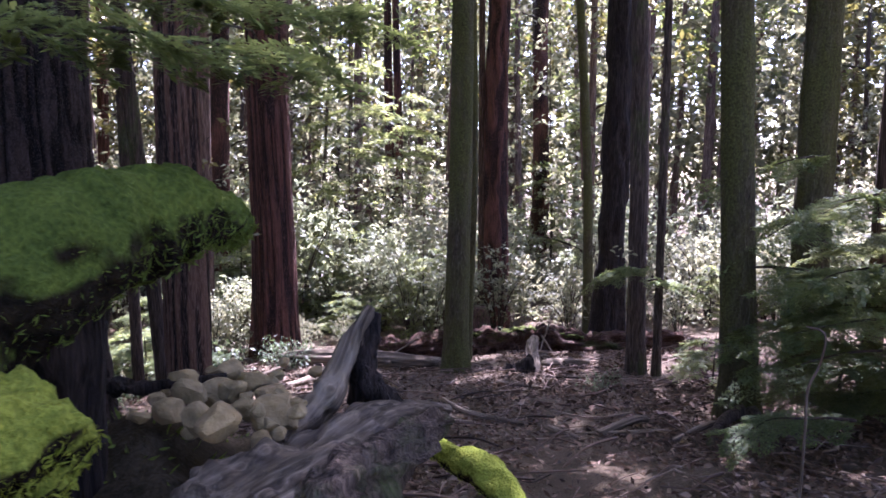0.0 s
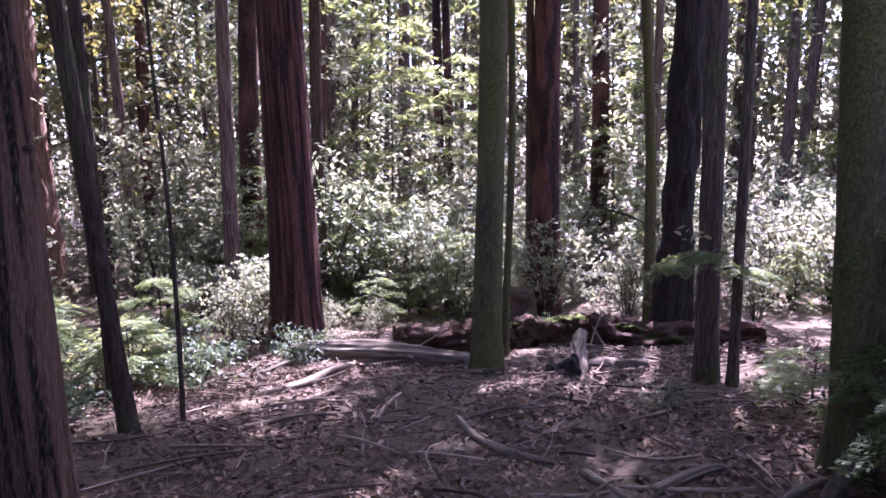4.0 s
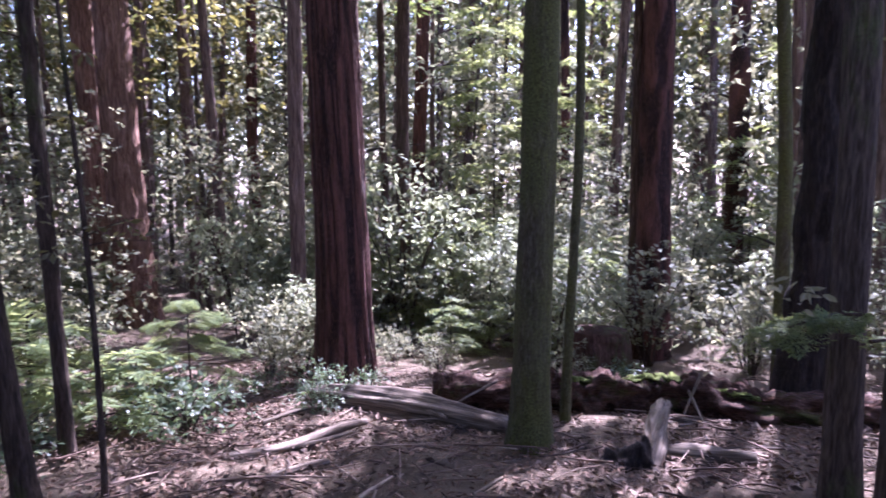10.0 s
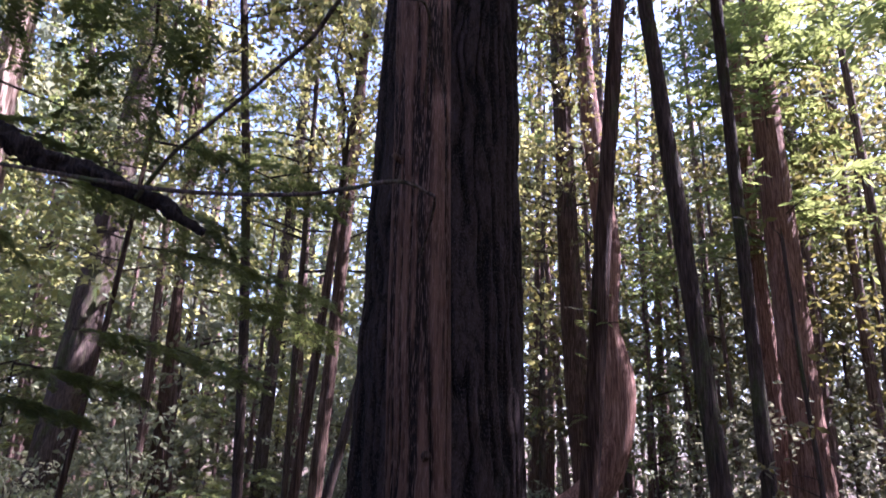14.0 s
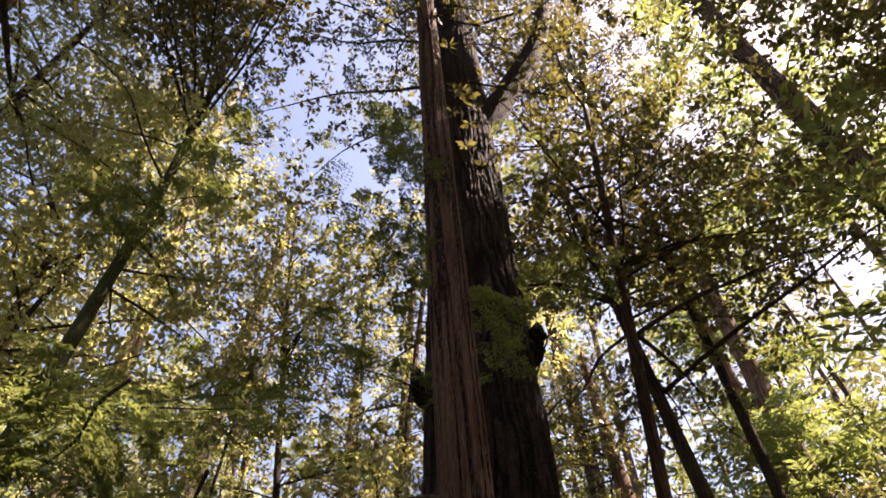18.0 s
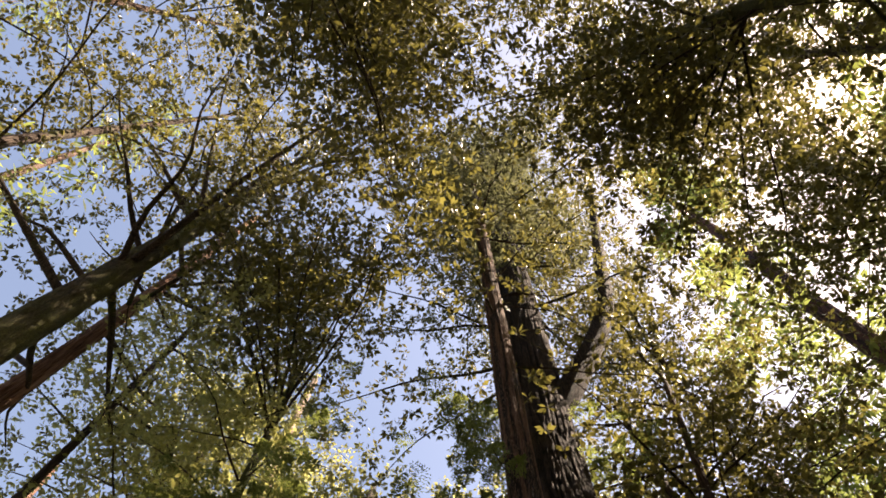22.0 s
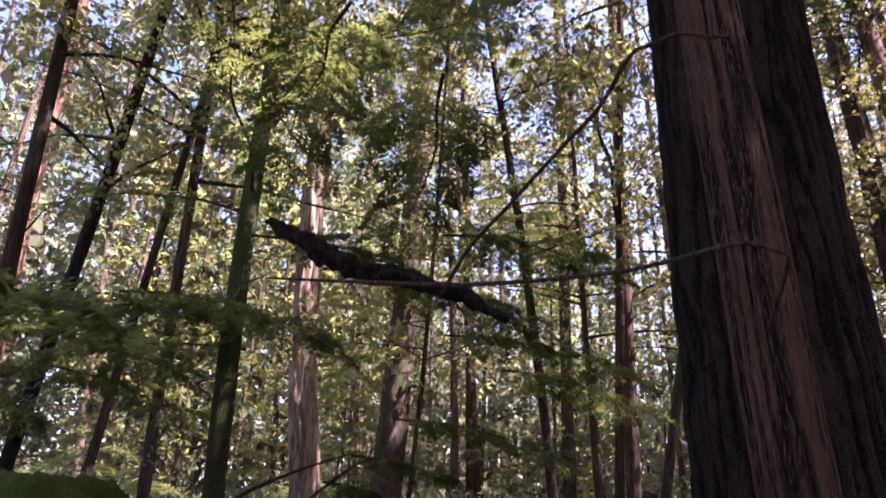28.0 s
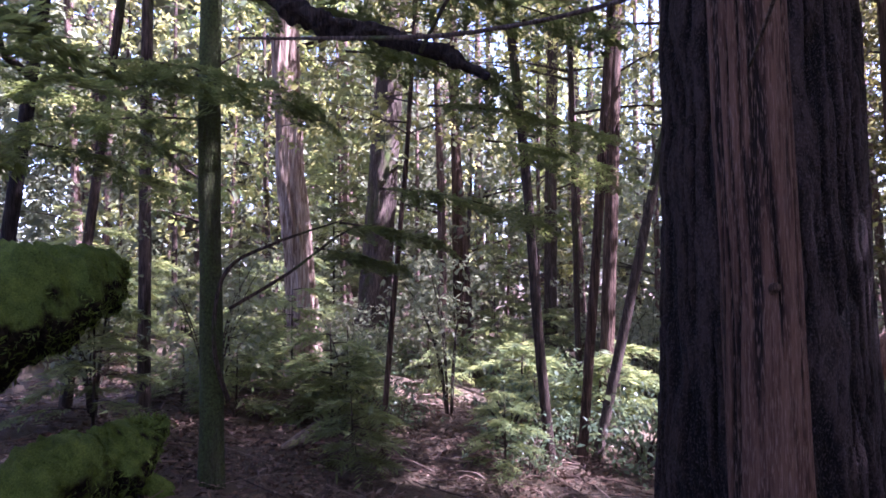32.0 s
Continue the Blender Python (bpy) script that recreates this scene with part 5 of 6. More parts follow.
root, o = log("grey_log", [(x, y, gz(x, y) + h) for x, y, h in ((-2.45, 10.05, 0.1), (-1.75, 9.98, 0.12), (-0.95, 9.75, 0.13), (-0.15, 9.45, 0.1), (0.0, 9.38, 0.07))], [0.12, 0.15, 0.15, 0.12, 0.07], DEADWOOD, "long weathered grey fallen log with split grain", rough=0.4, seed=8, rings=120, segs=40, lumps=11, along=42.0)
for i, (x0, y0, z0, x1, y1, z1) in enumerate([(-2.2, 9.95, -0.72, -2.5, 9.65, -0.95), (-0.95, 9.68, -0.66, -0.72, 9.5, -0.68)]):
    tube("knot", [(x0, y0, z0 - 0.05), (x1, y1, z1)], [0.05, 0.025], DEADWOOD, root, "broken branch stub", 8, 8, 0.3, i, origin=o)
root, o = log("rotten_log", [(x, y, gz(x, y) + h) for x, y, h in ((-1.1, 10.35, 0.12), (-0.2, 10.45, 0.16), (0.7, 10.55, 0.17), (1.5, 10.7, 0.17), (2.6, 10.6, 0.14), (3.9, 10.6, 0.12))], [0.19, 0.22, 0.23, 0.2, 0.16, 0.13], DEADBROWN, "red-brown rotting log with moss cushions on top", rough=0.95, seed=9, rings=190, segs=48, lumps=12, along=8.0)
for k, (q, w) in enumerate([([(0.95, 10.53, 0.36), (1.2, 10.6, 0.375), (1.45, 10.63, 0.36), (1.66, 10.66, 0.33)], [0.05, 0.10, 0.09, 0.04]), ([(0.3, 10.42, 0.33), (0.5, 10.45, 0.36), (0.72, 10.48, 0.34)], [0.04, 0.07, 0.03]), ([(1.75, 10.6, 0.29), (2.0, 10.6, 0.3), (2.3, 10.58, 0.28)], [0.03, 0.06, 0.03])]):
    CUSHION = tube("moss_cushion", [(x, y, gz(x, y) + h) for x, y, h in q], w, MOSS_MID, root, "uneven green moss", 20, 40, 1.1, 3 + k, 0.5, o, 9, along=3.0)
    fuzz(CUSHION, 1500, 0.03, FROND_MID, 70 + k)
for i, (ax, ay, ah, bx, by, bh) in enumerate([(1.6, 10.5, 0.3, 1.75, 10.1, 0.03), (1.75, 10.55, 0.5, 1.55, 10.25, 0.03), (2.0, 10.3, 0.05, 1.5, 10.0, 0.03), (1.35, 10.3, 0.05, 1.95, 9.95, 0.03), (-0.35, 10.25, 0.4, -0.95, 9.95, 0.05)]):
    az_, bz = gz(ax, ay) + ah, gz(bx, by) + bh
    log("stick", [(ax, ay, az_), ((ax + bx) / 2, (ay + by) / 2 + 0.03, (az_ + bz) / 2), (bx, by, bz)], [0.018, 0.015, 0.01], STICKWOOD, "dead stick leaning on a rotting log", "stick", 6, 12, 0.2, i)
root, o = log("broken_stump", [(1.2, 8.55, -0.62), (1.22, 8.75, -0.52), (1.28, 9.1, -0.42), (1.33, 9.3, -0.30), (1.34, 9.38, -0.24)], [0.085, 0.08, 0.07, 0.06, 0.035], STICKWOOD, "sunlit splintered root stump standing in litter", "stump", 24, 44, 0.95, 12, 0.7, 9, 14.0)
tube("hollow_root", [(1.2, 8.75, -0.56), (1.0, 8.65, -0.56), (0.85, 8.6, -0.62)], [0.13, 0.11, 0.05], BARK_DARK, root, "dark rotten root", 20, 30, 0.95, 13, origin=o, along=5.0)
tube("root", [(1.2, 8.6, -0.58), (1.18, 8.4, -0.58), (1.19, 8.2, -0.56)], [0.05, 0.045, 0.02], STICKWOOD, root, "pale split root", 8, 14, 0.3, 14, origin=o)
log("short_beam", [(1.35, 9.0, -0.56), (1.7, 9.0, -0.55), (2.05, 8.95, -0.52)], [0.07, 0.075, 0.06], DEADWOOD, "short rotten log lying in leaf litter", "log", 14, 28, 0.35, 15)
root, o = log("hollow_stump", [(0.5, 13.2, -1.4), (0.5, 13.2, -0.95), (0.5, 13.22, -0.58)], [0.52, 0.46, 0.44], DEADBROWN, "wide cut stump with a reddish rotten top", "stump", 30, 24, 0.2, 16)


def fallen_branches(seed, widths, lines):
    for i, (w, q) in enumerate(zip(widths, lines)):
        pts = [(x, y, gz(x, y) + h) for x, y, h in q]
        log("fallen_branch", pts, [w] + [w * 0.85] * (len(q) - 2) + [w * 0.5], (STICKWOOD, DEADWOOD)[i % 2], ("pale barkless branch lying on leaf litter", "greyish fallen branch on leaf litter")[i % 2], "branch", 10, 24, 0.25, seed + i)


fallen_branches(100, (0.05, 0.03, 0.035, 0.025, 0.02, 0.03), [
    [(-2.15, 7.87, 0.03), (-1.78, 8.29, 0.06), (-1.55, 8.8, 0.09), (-1.4, 9.1, 0.1)],
    [(-1.98, 8.05, 0.02), (-1.6, 8.5, 0.05), (-1.42, 8.8, 0.06)],
    [(-1.55, 7.6, 0.03), (-1.4, 7.9, 0.06), (-1.3, 8.1, 0.04)],
    [(-1.87, 6.67, 0.02), (-1.4, 6.95, 0.05), (-0.94, 7.12, 0.04)],
    [(-0.67, 6.8, 0.03), (-0.66, 7.3, 0.06), (-0.6, 7.75, 0.03)],
    [(0.04, 6.7, 0.05), (0.22, 6.2, 0.06), (0.5, 5.85, 0.05), (0.75, 5.75, 0.03)]])
fallen_branches(106, (0.035, 0.04, 0.018, 0.03, 0.03, 0.02), [
    [(0.93, 5.5, 0.05), (1.11, 5.08, 0.02)],
    [(1.27, 5.15, 0.03), (1.59, 5.32, 0.07), (1.75, 5.45, 0.03)],
    [(1.1, 5.25, 0.03), (1.5, 5.12, 0.04), (1.9, 5.15, 0.02)],
    [(1.75, 4.85, 0.02), (2.1, 5.1, 0.05), (2.3, 5.2, 0.05)],
    [(0.67, 7.6, 0.04), (0.95, 7.42, 0.05), (1.25, 7.25, 0.02)],
    [(0.09, 7.45, 0.03), (0.2, 7.9, 0.05)]])
fallen_branches(112, (0.015, 0.03, 0.04, 0.025, 0.07), [
    [(-1.2, 8.0, 0.03), (-0.74, 7.55, 0.03)],
    [(-4.6, 6.95, 0.04), (-4.1, 7.1, 0.09), (-3.6, 7.05, 0.06)],
    [(-4.2, 6.05, 0.04), (-3.8, 6.4, 0.06), (-3.35, 6.85, 0.04)],
    [(-2.5, 9.0, 0.03), (-2.3, 9.4, 0.08), (-2.2, 9.7, 0.04)],
    [(-6.9, 1.3, 0.05), (-6.2, 1.25, 0.1), (-5.6, 1.2, 0.06)]])

# ---- the uprooted root plate at the start ----


MOUND_SOIL = moss_mat("mossy_soil", (0.014, 0.012, 0.007), (0.075, 0.058, 0.036), 0.0)


def mound():
    rng = np.random.default_rng(21)
    n = 60
    xs, ys = np.linspace(-2.1, 0.12, n), np.linspace(0.35, 3.1, n)
    X, Y = np.meshgrid(xs, ys)
    u, v = (X + 0.85) / 0.82, (Y - 1.62) / 0.8
    h = 1.06 * np.clip(1 - (u ** 2 + v ** 2), 0, 1) ** 0.3
    lat = rng.random((40, 40))
    i, j = ((X + 2.1) * 9).astype(int), ((Y - 0.35) * 9).astype(int)
    fx, fy = (X + 2.1) * 9 - i, (Y - 0.35) * 9 - j
    r = (lat[j, i] * (1 - fx) + lat[j, i + 1] * fx) * (1 - fy) + (lat[j + 1, i] * (1 - fx) + lat[j + 1, i + 1] * fx) * fy
    Z = ground_z(X, Y) - 0.06 + h * (0.9 + 0.14 * r)
    V = np.stack([X, Y, Z], -1).reshape(-1, 3) - np.array([-0.85, 1.62, 0.2])
    a = (np.arange(n - 1)[:, None] * n + np.arange(n - 1)[None, :]).ravel()
    return part("soil", mesh_np("soil", V, np.stack([a, a + 1, a + n + 1, a + n], 1), MOUND_SOIL), None)


root = thing("root_mound", (-0.85, 1.62, 0.2), "mound of soil and rotten roots torn up by a fallen tree", "mound")
SOIL_HEAP = mound()
SOIL_HEAP.parent = root
fuzz(SOIL_HEAP, 3500, 0.035, FROND_DARK, 66)
o = np.array(root.location)
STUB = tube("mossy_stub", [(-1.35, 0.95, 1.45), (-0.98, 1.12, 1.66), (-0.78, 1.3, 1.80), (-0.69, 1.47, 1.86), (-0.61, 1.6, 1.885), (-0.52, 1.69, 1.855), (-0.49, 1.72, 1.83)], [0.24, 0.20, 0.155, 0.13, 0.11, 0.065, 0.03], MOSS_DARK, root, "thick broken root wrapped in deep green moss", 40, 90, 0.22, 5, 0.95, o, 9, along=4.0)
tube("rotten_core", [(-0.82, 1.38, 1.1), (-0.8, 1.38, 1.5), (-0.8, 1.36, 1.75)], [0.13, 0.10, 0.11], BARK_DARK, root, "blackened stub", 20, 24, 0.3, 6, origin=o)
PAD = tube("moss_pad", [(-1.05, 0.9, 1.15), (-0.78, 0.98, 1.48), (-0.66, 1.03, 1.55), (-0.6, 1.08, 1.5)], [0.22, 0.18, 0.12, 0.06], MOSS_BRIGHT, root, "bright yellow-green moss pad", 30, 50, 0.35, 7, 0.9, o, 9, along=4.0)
tube("bleached_root", [(-0.43, 1.14, 1.36), (-0.36, 1.27, 1.36), (-0.26, 1.45, 1.36), (-0.15, 1.62, 1.38), (-0.05, 1.72, 1.37), (0.04, 1.78, 1.35)], [0.095, 0.085, 0.07, 0.055, 0.035, 0.012], DEADWOOD, root, "silvery weathered root", 48, 130, 0.62, 11, 0.8, o, 9, along=16.0)
tube("bleached_arm", [(-0.4, 1.55, 1.33), (-0.34, 1.65, 1.36), (-0.28, 1.74, 1.42), (-0.23, 1.81, 1.52), (-0.18, 1.84, 1.62)], [0.06, 0.045, 0.036, 0.03, 0.012], DEADWOOD, root, "grey upright root arm", 30, 90, 0.6, 12, 0.85, o, 7, along=14.0)
# dark tube added for the arm's shaded side and the lump below it
tube("charred_flank", [(-0.165, 1.855, 1.6), (-0.2, 1.83, 1.5), (-0.2, 1.82, 1.41), (-0.15, 1.84, 1.33), (-0.08, 1.87, 1.28)], [0.012, 0.034, 0.05, 0.06, 0.03], BARK_DARK, root, "blackened lump and dark stand-in for the shaded side of an upright root", 24, 50, 0.6, 19, 0.9, o, 8, along=8.0)
tube("dark_root", [(-0.3, 1.1, 1.30), (-0.22, 1.25, 1.34), (-0.15, 1.42, 1.35), (-0.04, 1.62, 1.35), (0.03, 1.73, 1.34)], [0.02, 0.06, 0.07, 0.055, 0.02], BARK_GREY, root, "dark rotten root", 32, 90, 0.85, 13, 0.8, o, 10, along=12.0)
tube("thin_root", [(-1.0, 1.55, 1.40), (-0.86, 1.64, 1.45), (-0.74, 1.66, 1.44), (-0.55, 1.74, 1.45)], [0.02, 0.024, 0.016, 0.006], BARK_DARK, root, "", 10, 40, 0.9, 14, origin=o, along=4.0)
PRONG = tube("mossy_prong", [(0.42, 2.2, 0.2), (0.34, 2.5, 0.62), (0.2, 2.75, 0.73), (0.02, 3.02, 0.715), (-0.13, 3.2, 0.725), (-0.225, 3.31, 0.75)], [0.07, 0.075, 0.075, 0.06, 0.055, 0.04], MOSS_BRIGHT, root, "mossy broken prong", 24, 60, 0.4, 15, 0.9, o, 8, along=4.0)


fuzz(STUB, 6500, 0.022, FROND_DARK, 61)
fuzz(PAD, 5000, 0.018, FROND_BRIGHT, 62)
fuzz(PRONG, 5000, 0.016, FROND_BRIGHT, 63)


def rock(x, y, z, w, d, h, seed):
    rng = np.random.default_rng(400 + seed)
    bm = bmesh.new()
    bmesh.ops.create_icosphere(bm, subdivisions=3, radius=1.0)
    cuts = [(Vector(rng.normal(size=3)).normalized(), rng.uniform(0.5, 0.78)) for _ in range(9)]
    for v in bm.verts:
        for n, k in cuts:
            e = v.co.dot(n) - k
            if e > 0:
                v.co -= n * e
        v.co += v.co.normalized() * 0.025 * noise.noise(v.co * 3 + Vector((seed, 0, 0)))
        v.co = Vector((v.co.x * w, v.co.y * d, v.co.z * h))
    me = bpy.data.meshes.new("rock")
    bm.to_mesh(me)
    bm.free()
    me.materials.append(ROCK)
    ob = part("rock", me, None, "", (x, y, z))
    ob.rotation_euler = (rng.uniform(-0.3, 0.3), rng.uniform(-0.3, 0.3), rng.uniform(0, 6.28))
    tagged(ob, "tan angular sandstone rock lodged in a soil mound", "rock", "rocks on the mound")


for i, (x, y, z, s) in enumerate([(-0.55, 1.67, 1.45, 0.062), (-0.38, 1.57, 1.44, 0.075), (-0.62, 1.54, 1.45, 0.05), (-0.55, 1.51, 1.43, 0.04), (-0.49, 1.54, 1.43, 0.04), (-0.45, 1.58, 1.45, 0.045), (-0.58, 1.82, 1.47, 0.055), (-0.48, 1.75, 1.46, 0.055), (-0.44, 1.36, 1.5, 0.06), (-0.52, 1.45, 1.47, 0.05), (-0.6, 1.62, 1.48, 0.05),
                                   (-0.42, 1.68, 1.45, 0.05), (-0.66, 1.7, 1.48, 0.05), (-0.38, 1.45, 1.42, 0.035), (-0.5, 1.63, 1.48, 0.045), (-0.67, 1.6, 1.46, 0.035), (-0.35, 1.66, 1.42, 0.04)]):
    rock(x, y, z - 0.03, s * 1.0, s * 0.85, s * 0.75, i)
rng = np.random.default_rng(62)
for i in range(26):
    x, y, s = rng.uniform(-0.74, -0.3), rng.uniform(1.38, 1.92), rng.uniform(0.014, 0.032)
    rock(x, y, 1.405 + 0.05 * rng.random(), s, s * 0.8, s * 0.7, 30 + i)

# ---- mossy wreck of a fallen tree to the west ----
root = thing("mossy_log", (-3.7, 0.0, 0.2), "broken fallen log thickly furred with dark green moss", "log")
o = np.array(root.location)
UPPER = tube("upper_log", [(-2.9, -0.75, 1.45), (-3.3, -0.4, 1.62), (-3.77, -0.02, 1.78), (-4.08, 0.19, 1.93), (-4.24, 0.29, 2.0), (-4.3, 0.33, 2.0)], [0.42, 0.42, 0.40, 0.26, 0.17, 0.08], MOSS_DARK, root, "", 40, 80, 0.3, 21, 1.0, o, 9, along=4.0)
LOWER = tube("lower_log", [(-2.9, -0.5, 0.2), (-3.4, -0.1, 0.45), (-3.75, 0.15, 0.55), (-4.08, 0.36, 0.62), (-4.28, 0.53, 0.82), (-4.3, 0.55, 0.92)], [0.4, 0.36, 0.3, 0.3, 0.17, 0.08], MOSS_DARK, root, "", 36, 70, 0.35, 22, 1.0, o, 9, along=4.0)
fuzz(UPPER, 9000, 0.05, FROND_DARK, 64)
fuzz(LOWER, 7000, 0.05, FROND_DARK, 65)
tube("foot", [(-4.1, 0.4, 0.5), (-4.28, 0.58, 0.3), (-4.35, 0.65, 0.0)], [0.24, 0.2, 0.22], MOSS_DARK, root, "", 20, 26, 0.4, 23, 1.0, o, along=4.0)
tube("rotten_core", [(-3.1, -0.6, 0.0), (-3.2, -0.5, 0.8), (-3.3, -0.4, 1.5)], [0.4, 0.35, 0.4], BARK_DARK, root, "black rotten core", 20, 24, 0.3, 24, 1.0, o)

LICHEN = leaf_mat("lichen", (0.03, 0.036, 0.018), (0.14, 0.15, 0.085), (0.2, 0.22, 0.11), 0.8, 0.35, 0.1)

# ---- branches that hang in the air beside the big trunks ----
root = thing("dead_twig", (-1.2, 3.72, 2.66), "long thin dead twig arching out from a brown trunk", "twig")
tube("wood", [(-1.42, 3.78, 2.58), (-1.01, 3.69, 2.68), (-0.98, 3.65, 2.71), (-0.98, 3.58, 2.73), (-1.01, 3.52, 2.73), (-1.16, 3.45, 2.75), (-1.39, 3.34, 2.79), (-1.83, 3.1, 2.9), (-2.23, 2.75, 3.01), (-2.56, 2.21, 3.13), (-2.84, 1.71, 3.24)], [0.005, 0.0055, 0.006, 0.0065, 0.007, 0.0075, 0.008, 0.009, 0.011, 0.01, 0.007], BARK_GREY, root, "", 8, 70, 0.15, 2, 1.0, root.location)
root = thing("dead_twig", (-1.2, 3.72, 3.34), "thin dead twig arching from a brown trunk", "twig")
tube("wood", [(-1.42, 3.78, 3.24), (-1.05, 3.66, 3.39), (-0.99, 3.56, 3.39), (-1.01, 3.49, 3.42), (-1.09, 3.42, 3.44), (-1.15, 3.37, 3.44), (-1.38, 3.31, 3.4), (-1.7, 3.21, 3.41), (-2.12, 3.01, 3.34), (-2.42, 2.84, 3.26), (-2.71, 2.69, 3.11)], [0.004, 0.0055, 0.0065, 0.007, 0.007, 0.0075, 0.008, 0.0085, 0.009, 0.010, 0.012], BARK_GREY, root, "", 8, 70, 0.15, 3, 1.0, root.location)
root = thing("hanging_branch", (-2.8, 2.53, 3.25), "broken branch hung with dark moss and lichen, caught in twigs", "branch")
o = np.array(root.location)
tube("wood", [(-2.92, 1.64, 3.62), (-2.89, 1.87, 3.48), (-2.86, 2.15, 3.33), (-2.81, 2.47, 3.24), (-2.74, 2.81, 3.1), (-2.63, 3.03, 2.95)], [0.02, 0.045, 0.055, 0.04, 0.035, 0.015], BARK_DARK, root, "", 20, 90, 0.9, 31, 1.0, o, 9, along=4.0)
rng = np.random.default_rng(41)
C = np.array([(-2.9, 1.75, 3.55), (-2.87, 2.0, 3.42), (-2.85, 2.2, 3.3), (-2.8, 2.5, 3.2), (-2.74, 2.8, 3.1)])
P = clustered(C, 150, 0.07, rng, 1.0)
V, Q = leaves(P, 0.13, rng, 0.1, 0.2, np.column_stack([rng.normal(size=(len(P), 2)) * 0.25, -np.ones(len(P))]))
part("hanging_moss", mesh_np("hanging_moss", V, Q, LICHEN), root, "drooping strands of lichen")


def spray_branch(start, az, length, rise, droop, size, seed, label, n=7):
    rng = np.random.default_rng(500 + seed)
    root = thing("conifer_branch", start, label, "branch", "conifer sprays")
    L = limb_line(rng, np.zeros(3), radians(az), length, rise, droop)
    tube("stem", L, [0.012, 0.010, 0.008, 0.005, 0.002], BARK_THIN, root, segs=6, rings=16)
    O, D = [], []
    for s in np.linspace(0.5, 4.0, n):
        j = min(3, int(s))
        p = L[j] + (s - j) * (L[j + 1] - L[j])
        dv = (L[-1] - L[0]) / length
        for sg in (1, -1):
            O.append(p)
            D.append(0.6 * dv + sg * np.array([dv[1], -dv[0], 0]) + rng.normal(size=3) * 0.1)
    O.append(L[-1])
    D.append(L[-1] - L[-2])
    V, Q = sprays(np.array(O), np.array(D), size, rng, 9, 7)
    part("needles", mesh_np("needles", V, Q, LEAF_NEEDLE), root)


def spray_group(seed, rows):
    for i, (x, y, z, a, ln, ri, dr, s) in enumerate(rows):
        spray_branch((x, y, z), a, ln, ri, dr, s, seed + i, "flat green conifer spray reaching into the open")


spray_group(0, [
    (2.47, 5.25, 1.3, -110, 0.9, 0.1, 0.3, 0.35),
    (3.4, 5.9, 1.7, 120, 0.9, 0.05, 0.3, 0.35),
    (3.4, 5.9, 1.2, 140, 0.8, 0.05, 0.25, 0.35),
    (3.4, 6.0, 2.2, 100, 0.9, 0.0, 0.3, 0.35),
    (3.0, 5.2, 0.9, 110, 0.7, 0.1, 0.3, 0.3),
    (2.35, 7.5, 1.0, 100, 0.5, 0.1, 0.3, 0.25),
    (2.35, 7.5, 0.85, -60, 0.5, 0.1, 0.3, 0.25),
    (3.2, 4.3, 1.45, 100, 0.9, 0.05, 0.2, 0.32),
    (3.0, 4.0, 1.15, 85, 0.8, 0.05, 0.2, 0.3)])
spray_group(10, [
    (3.1, 4.6, 0.8, 95, 0.8, 0.05, 0.25, 0.3),
    (3.3, 4.7, 1.9, 110, 0.9, 0.05, 0.2, 0.34),
    (2.5, 3.9, 0.55, 80, 0.6, 0.1, 0.25, 0.26)])
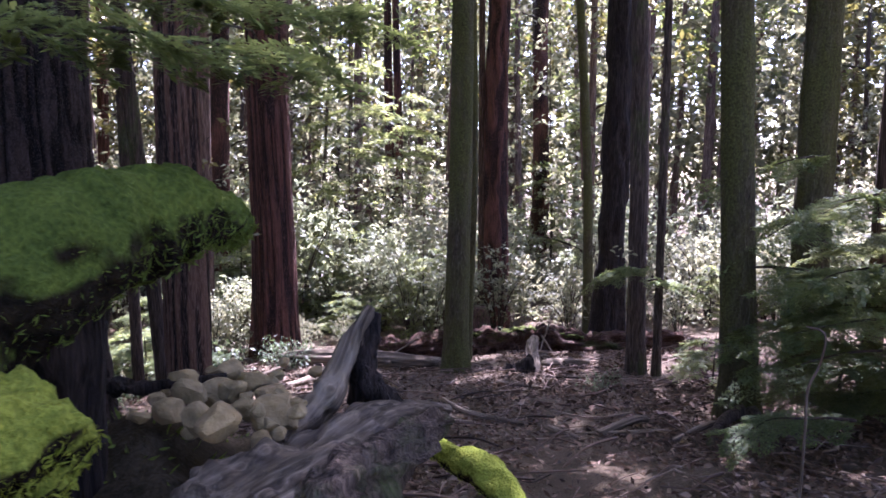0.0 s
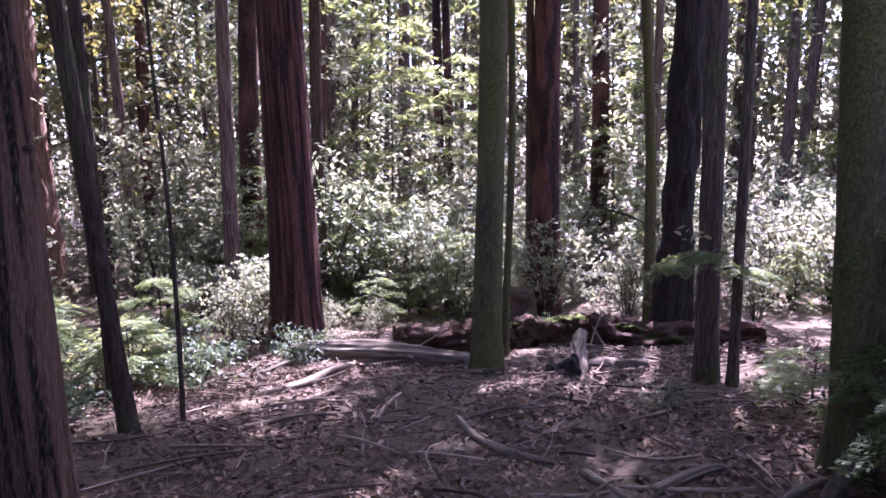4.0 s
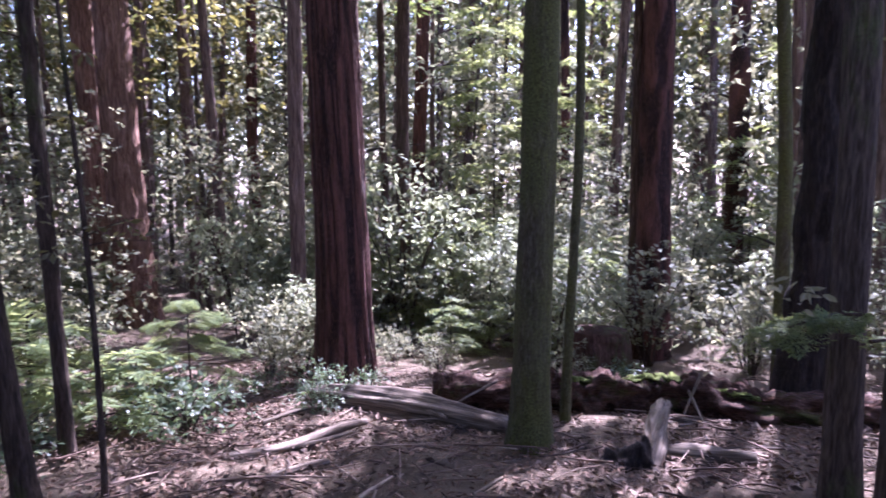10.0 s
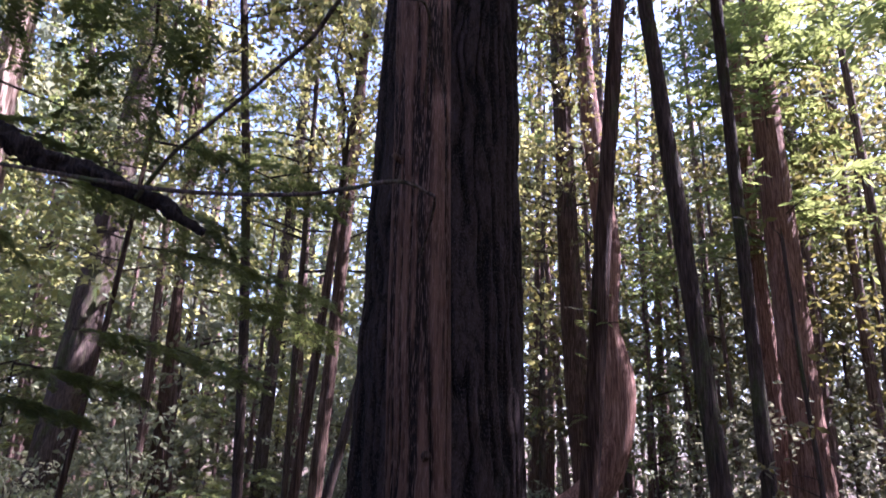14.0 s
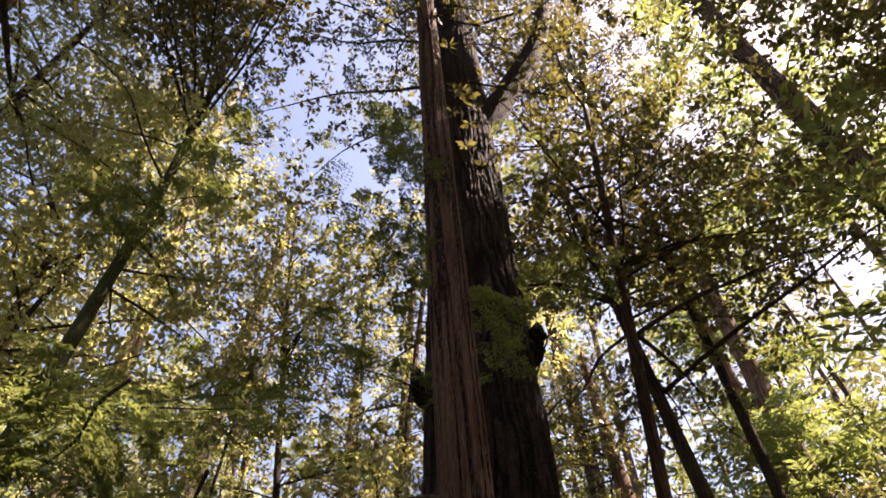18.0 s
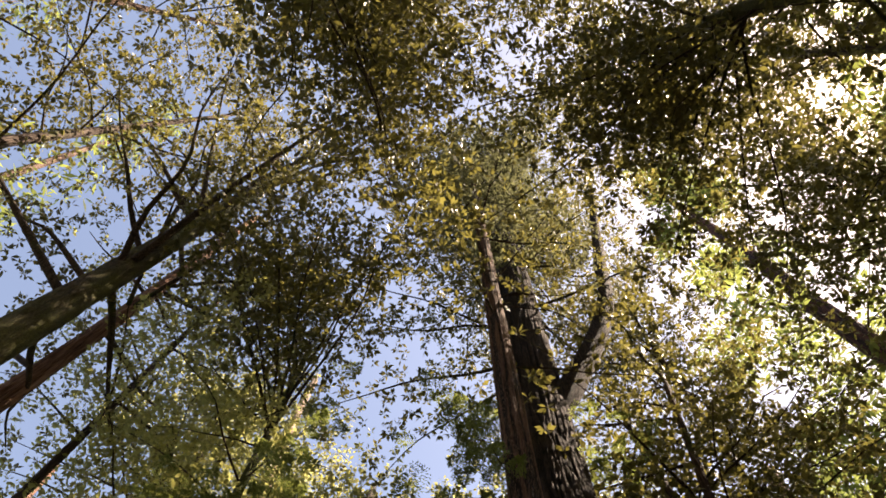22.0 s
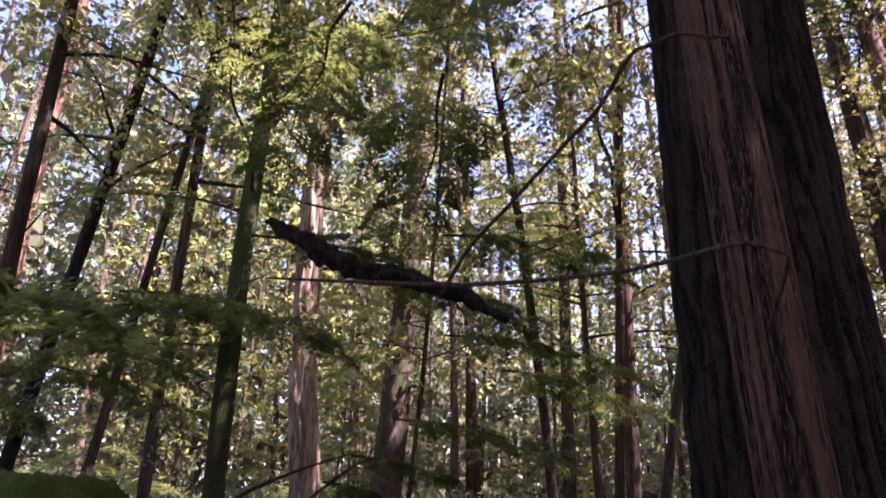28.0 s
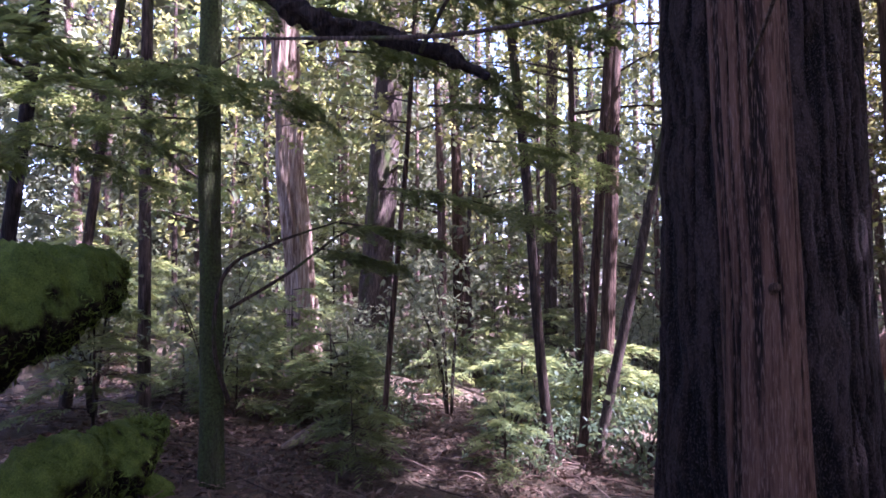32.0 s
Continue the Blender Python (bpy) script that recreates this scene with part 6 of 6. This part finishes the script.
spray_group(13, [
    (-4.6, 1.0, 3.2, 200, 1.6, 0.1, 0.25, 0.42),
    (-4.6, 1.1, 3.4, 250, 1.5, 0.05, 0.2, 0.42),
    (-4.3, -0.4, 3.0, 70, 1.5, 0.05, 0.2, 0.42),
    (-4.7, 1.9, 2.4, 0, 0.7, -0.1, 0.1, 0.3),
    (-4.7, 1.7, 2.2, 30, 0.6, -0.1, 0.1, 0.3),
    (-4.1, 2.6, 4.0, 0, 1.2, 0.0, 0.2, 0.4),
    (-4.4, 2.0, 3.7, 5, 1.2, 0.0, 0.2, 0.4),
    (-4.9, 2.6, 3.4, 0, 1.3, 0.0, 0.2, 0.4)])
spray_group(23, [
    (-4.9, 2.2, 2.7, 0, 1.2, 0.0, 0.2, 0.4),
    (-5.4, 3.1, 3.2, 20, 1.2, 0.0, 0.2, 0.4)])
spray_group(25, [
    (-3.9, -0.7, 3.5, 60, 1.6, 0.0, 0.2, 0.42),
    (-2.3, 2.7, 4.2, 100, 1.4, 0.1, 0.3, 0.4),
    (-2.2, 2.2, 4.6, 120, 1.3, 0.1, 0.3, 0.4),
    (-1.35, 1.45, 2.33, -78, 0.9, 0.0, 0.05, 0.26),
    (-1.1, 1.75, 2.5, -70, 0.8, 0.0, 0.08, 0.26),
    (-3.3, 0.6, 3.3, 0, 1.2, 0.0, 0.2, 0.36),
    (-3.6, 1.3, 3.8, 10, 1.2, 0.0, 0.2, 0.36)])
root = thing("bent_stick", (1.82, 3.2, 0.05), "thin bent pale dead stick standing up", "stick")
tube("wood", [(1.80, 3.22, 0.05), (1.81, 3.21, 0.73), (1.81, 3.21, 0.95), (1.85, 3.19, 1.09), (1.86, 3.18, 1.24), (1.79, 3.22, 1.27)], [0.008, 0.007, 0.006, 0.006, 0.006, 0.004], STICKWOOD, root, "", 6, 40, 0.2, 3, 1.0, root.location)
rng = np.random.default_rng(55)
for x, y, z, n in ((-5.93, 3.49, 4.18, 26), (1.75, 6.6, 1.3, 16)):
    root = thing("leaf_tuft", (x, y, z), "tuft of bright yellow-green sunlit leaves" if x < 0 else "tuft of pale sunlit leaves before a dark trunk", "leaves")
    for p in clustered([(0, 0, 0), (0.1, 0.05, -0.05)], n // 2, 0.06, rng):
        V, Q = leaves(np.array([p]), 0.075, rng, 0.4, 0.5, six=True)
        part("leaf", mesh_np("leaf", V, Q, LEAF_YELLOW if x < 0 else LEAF_SHRUB), root)
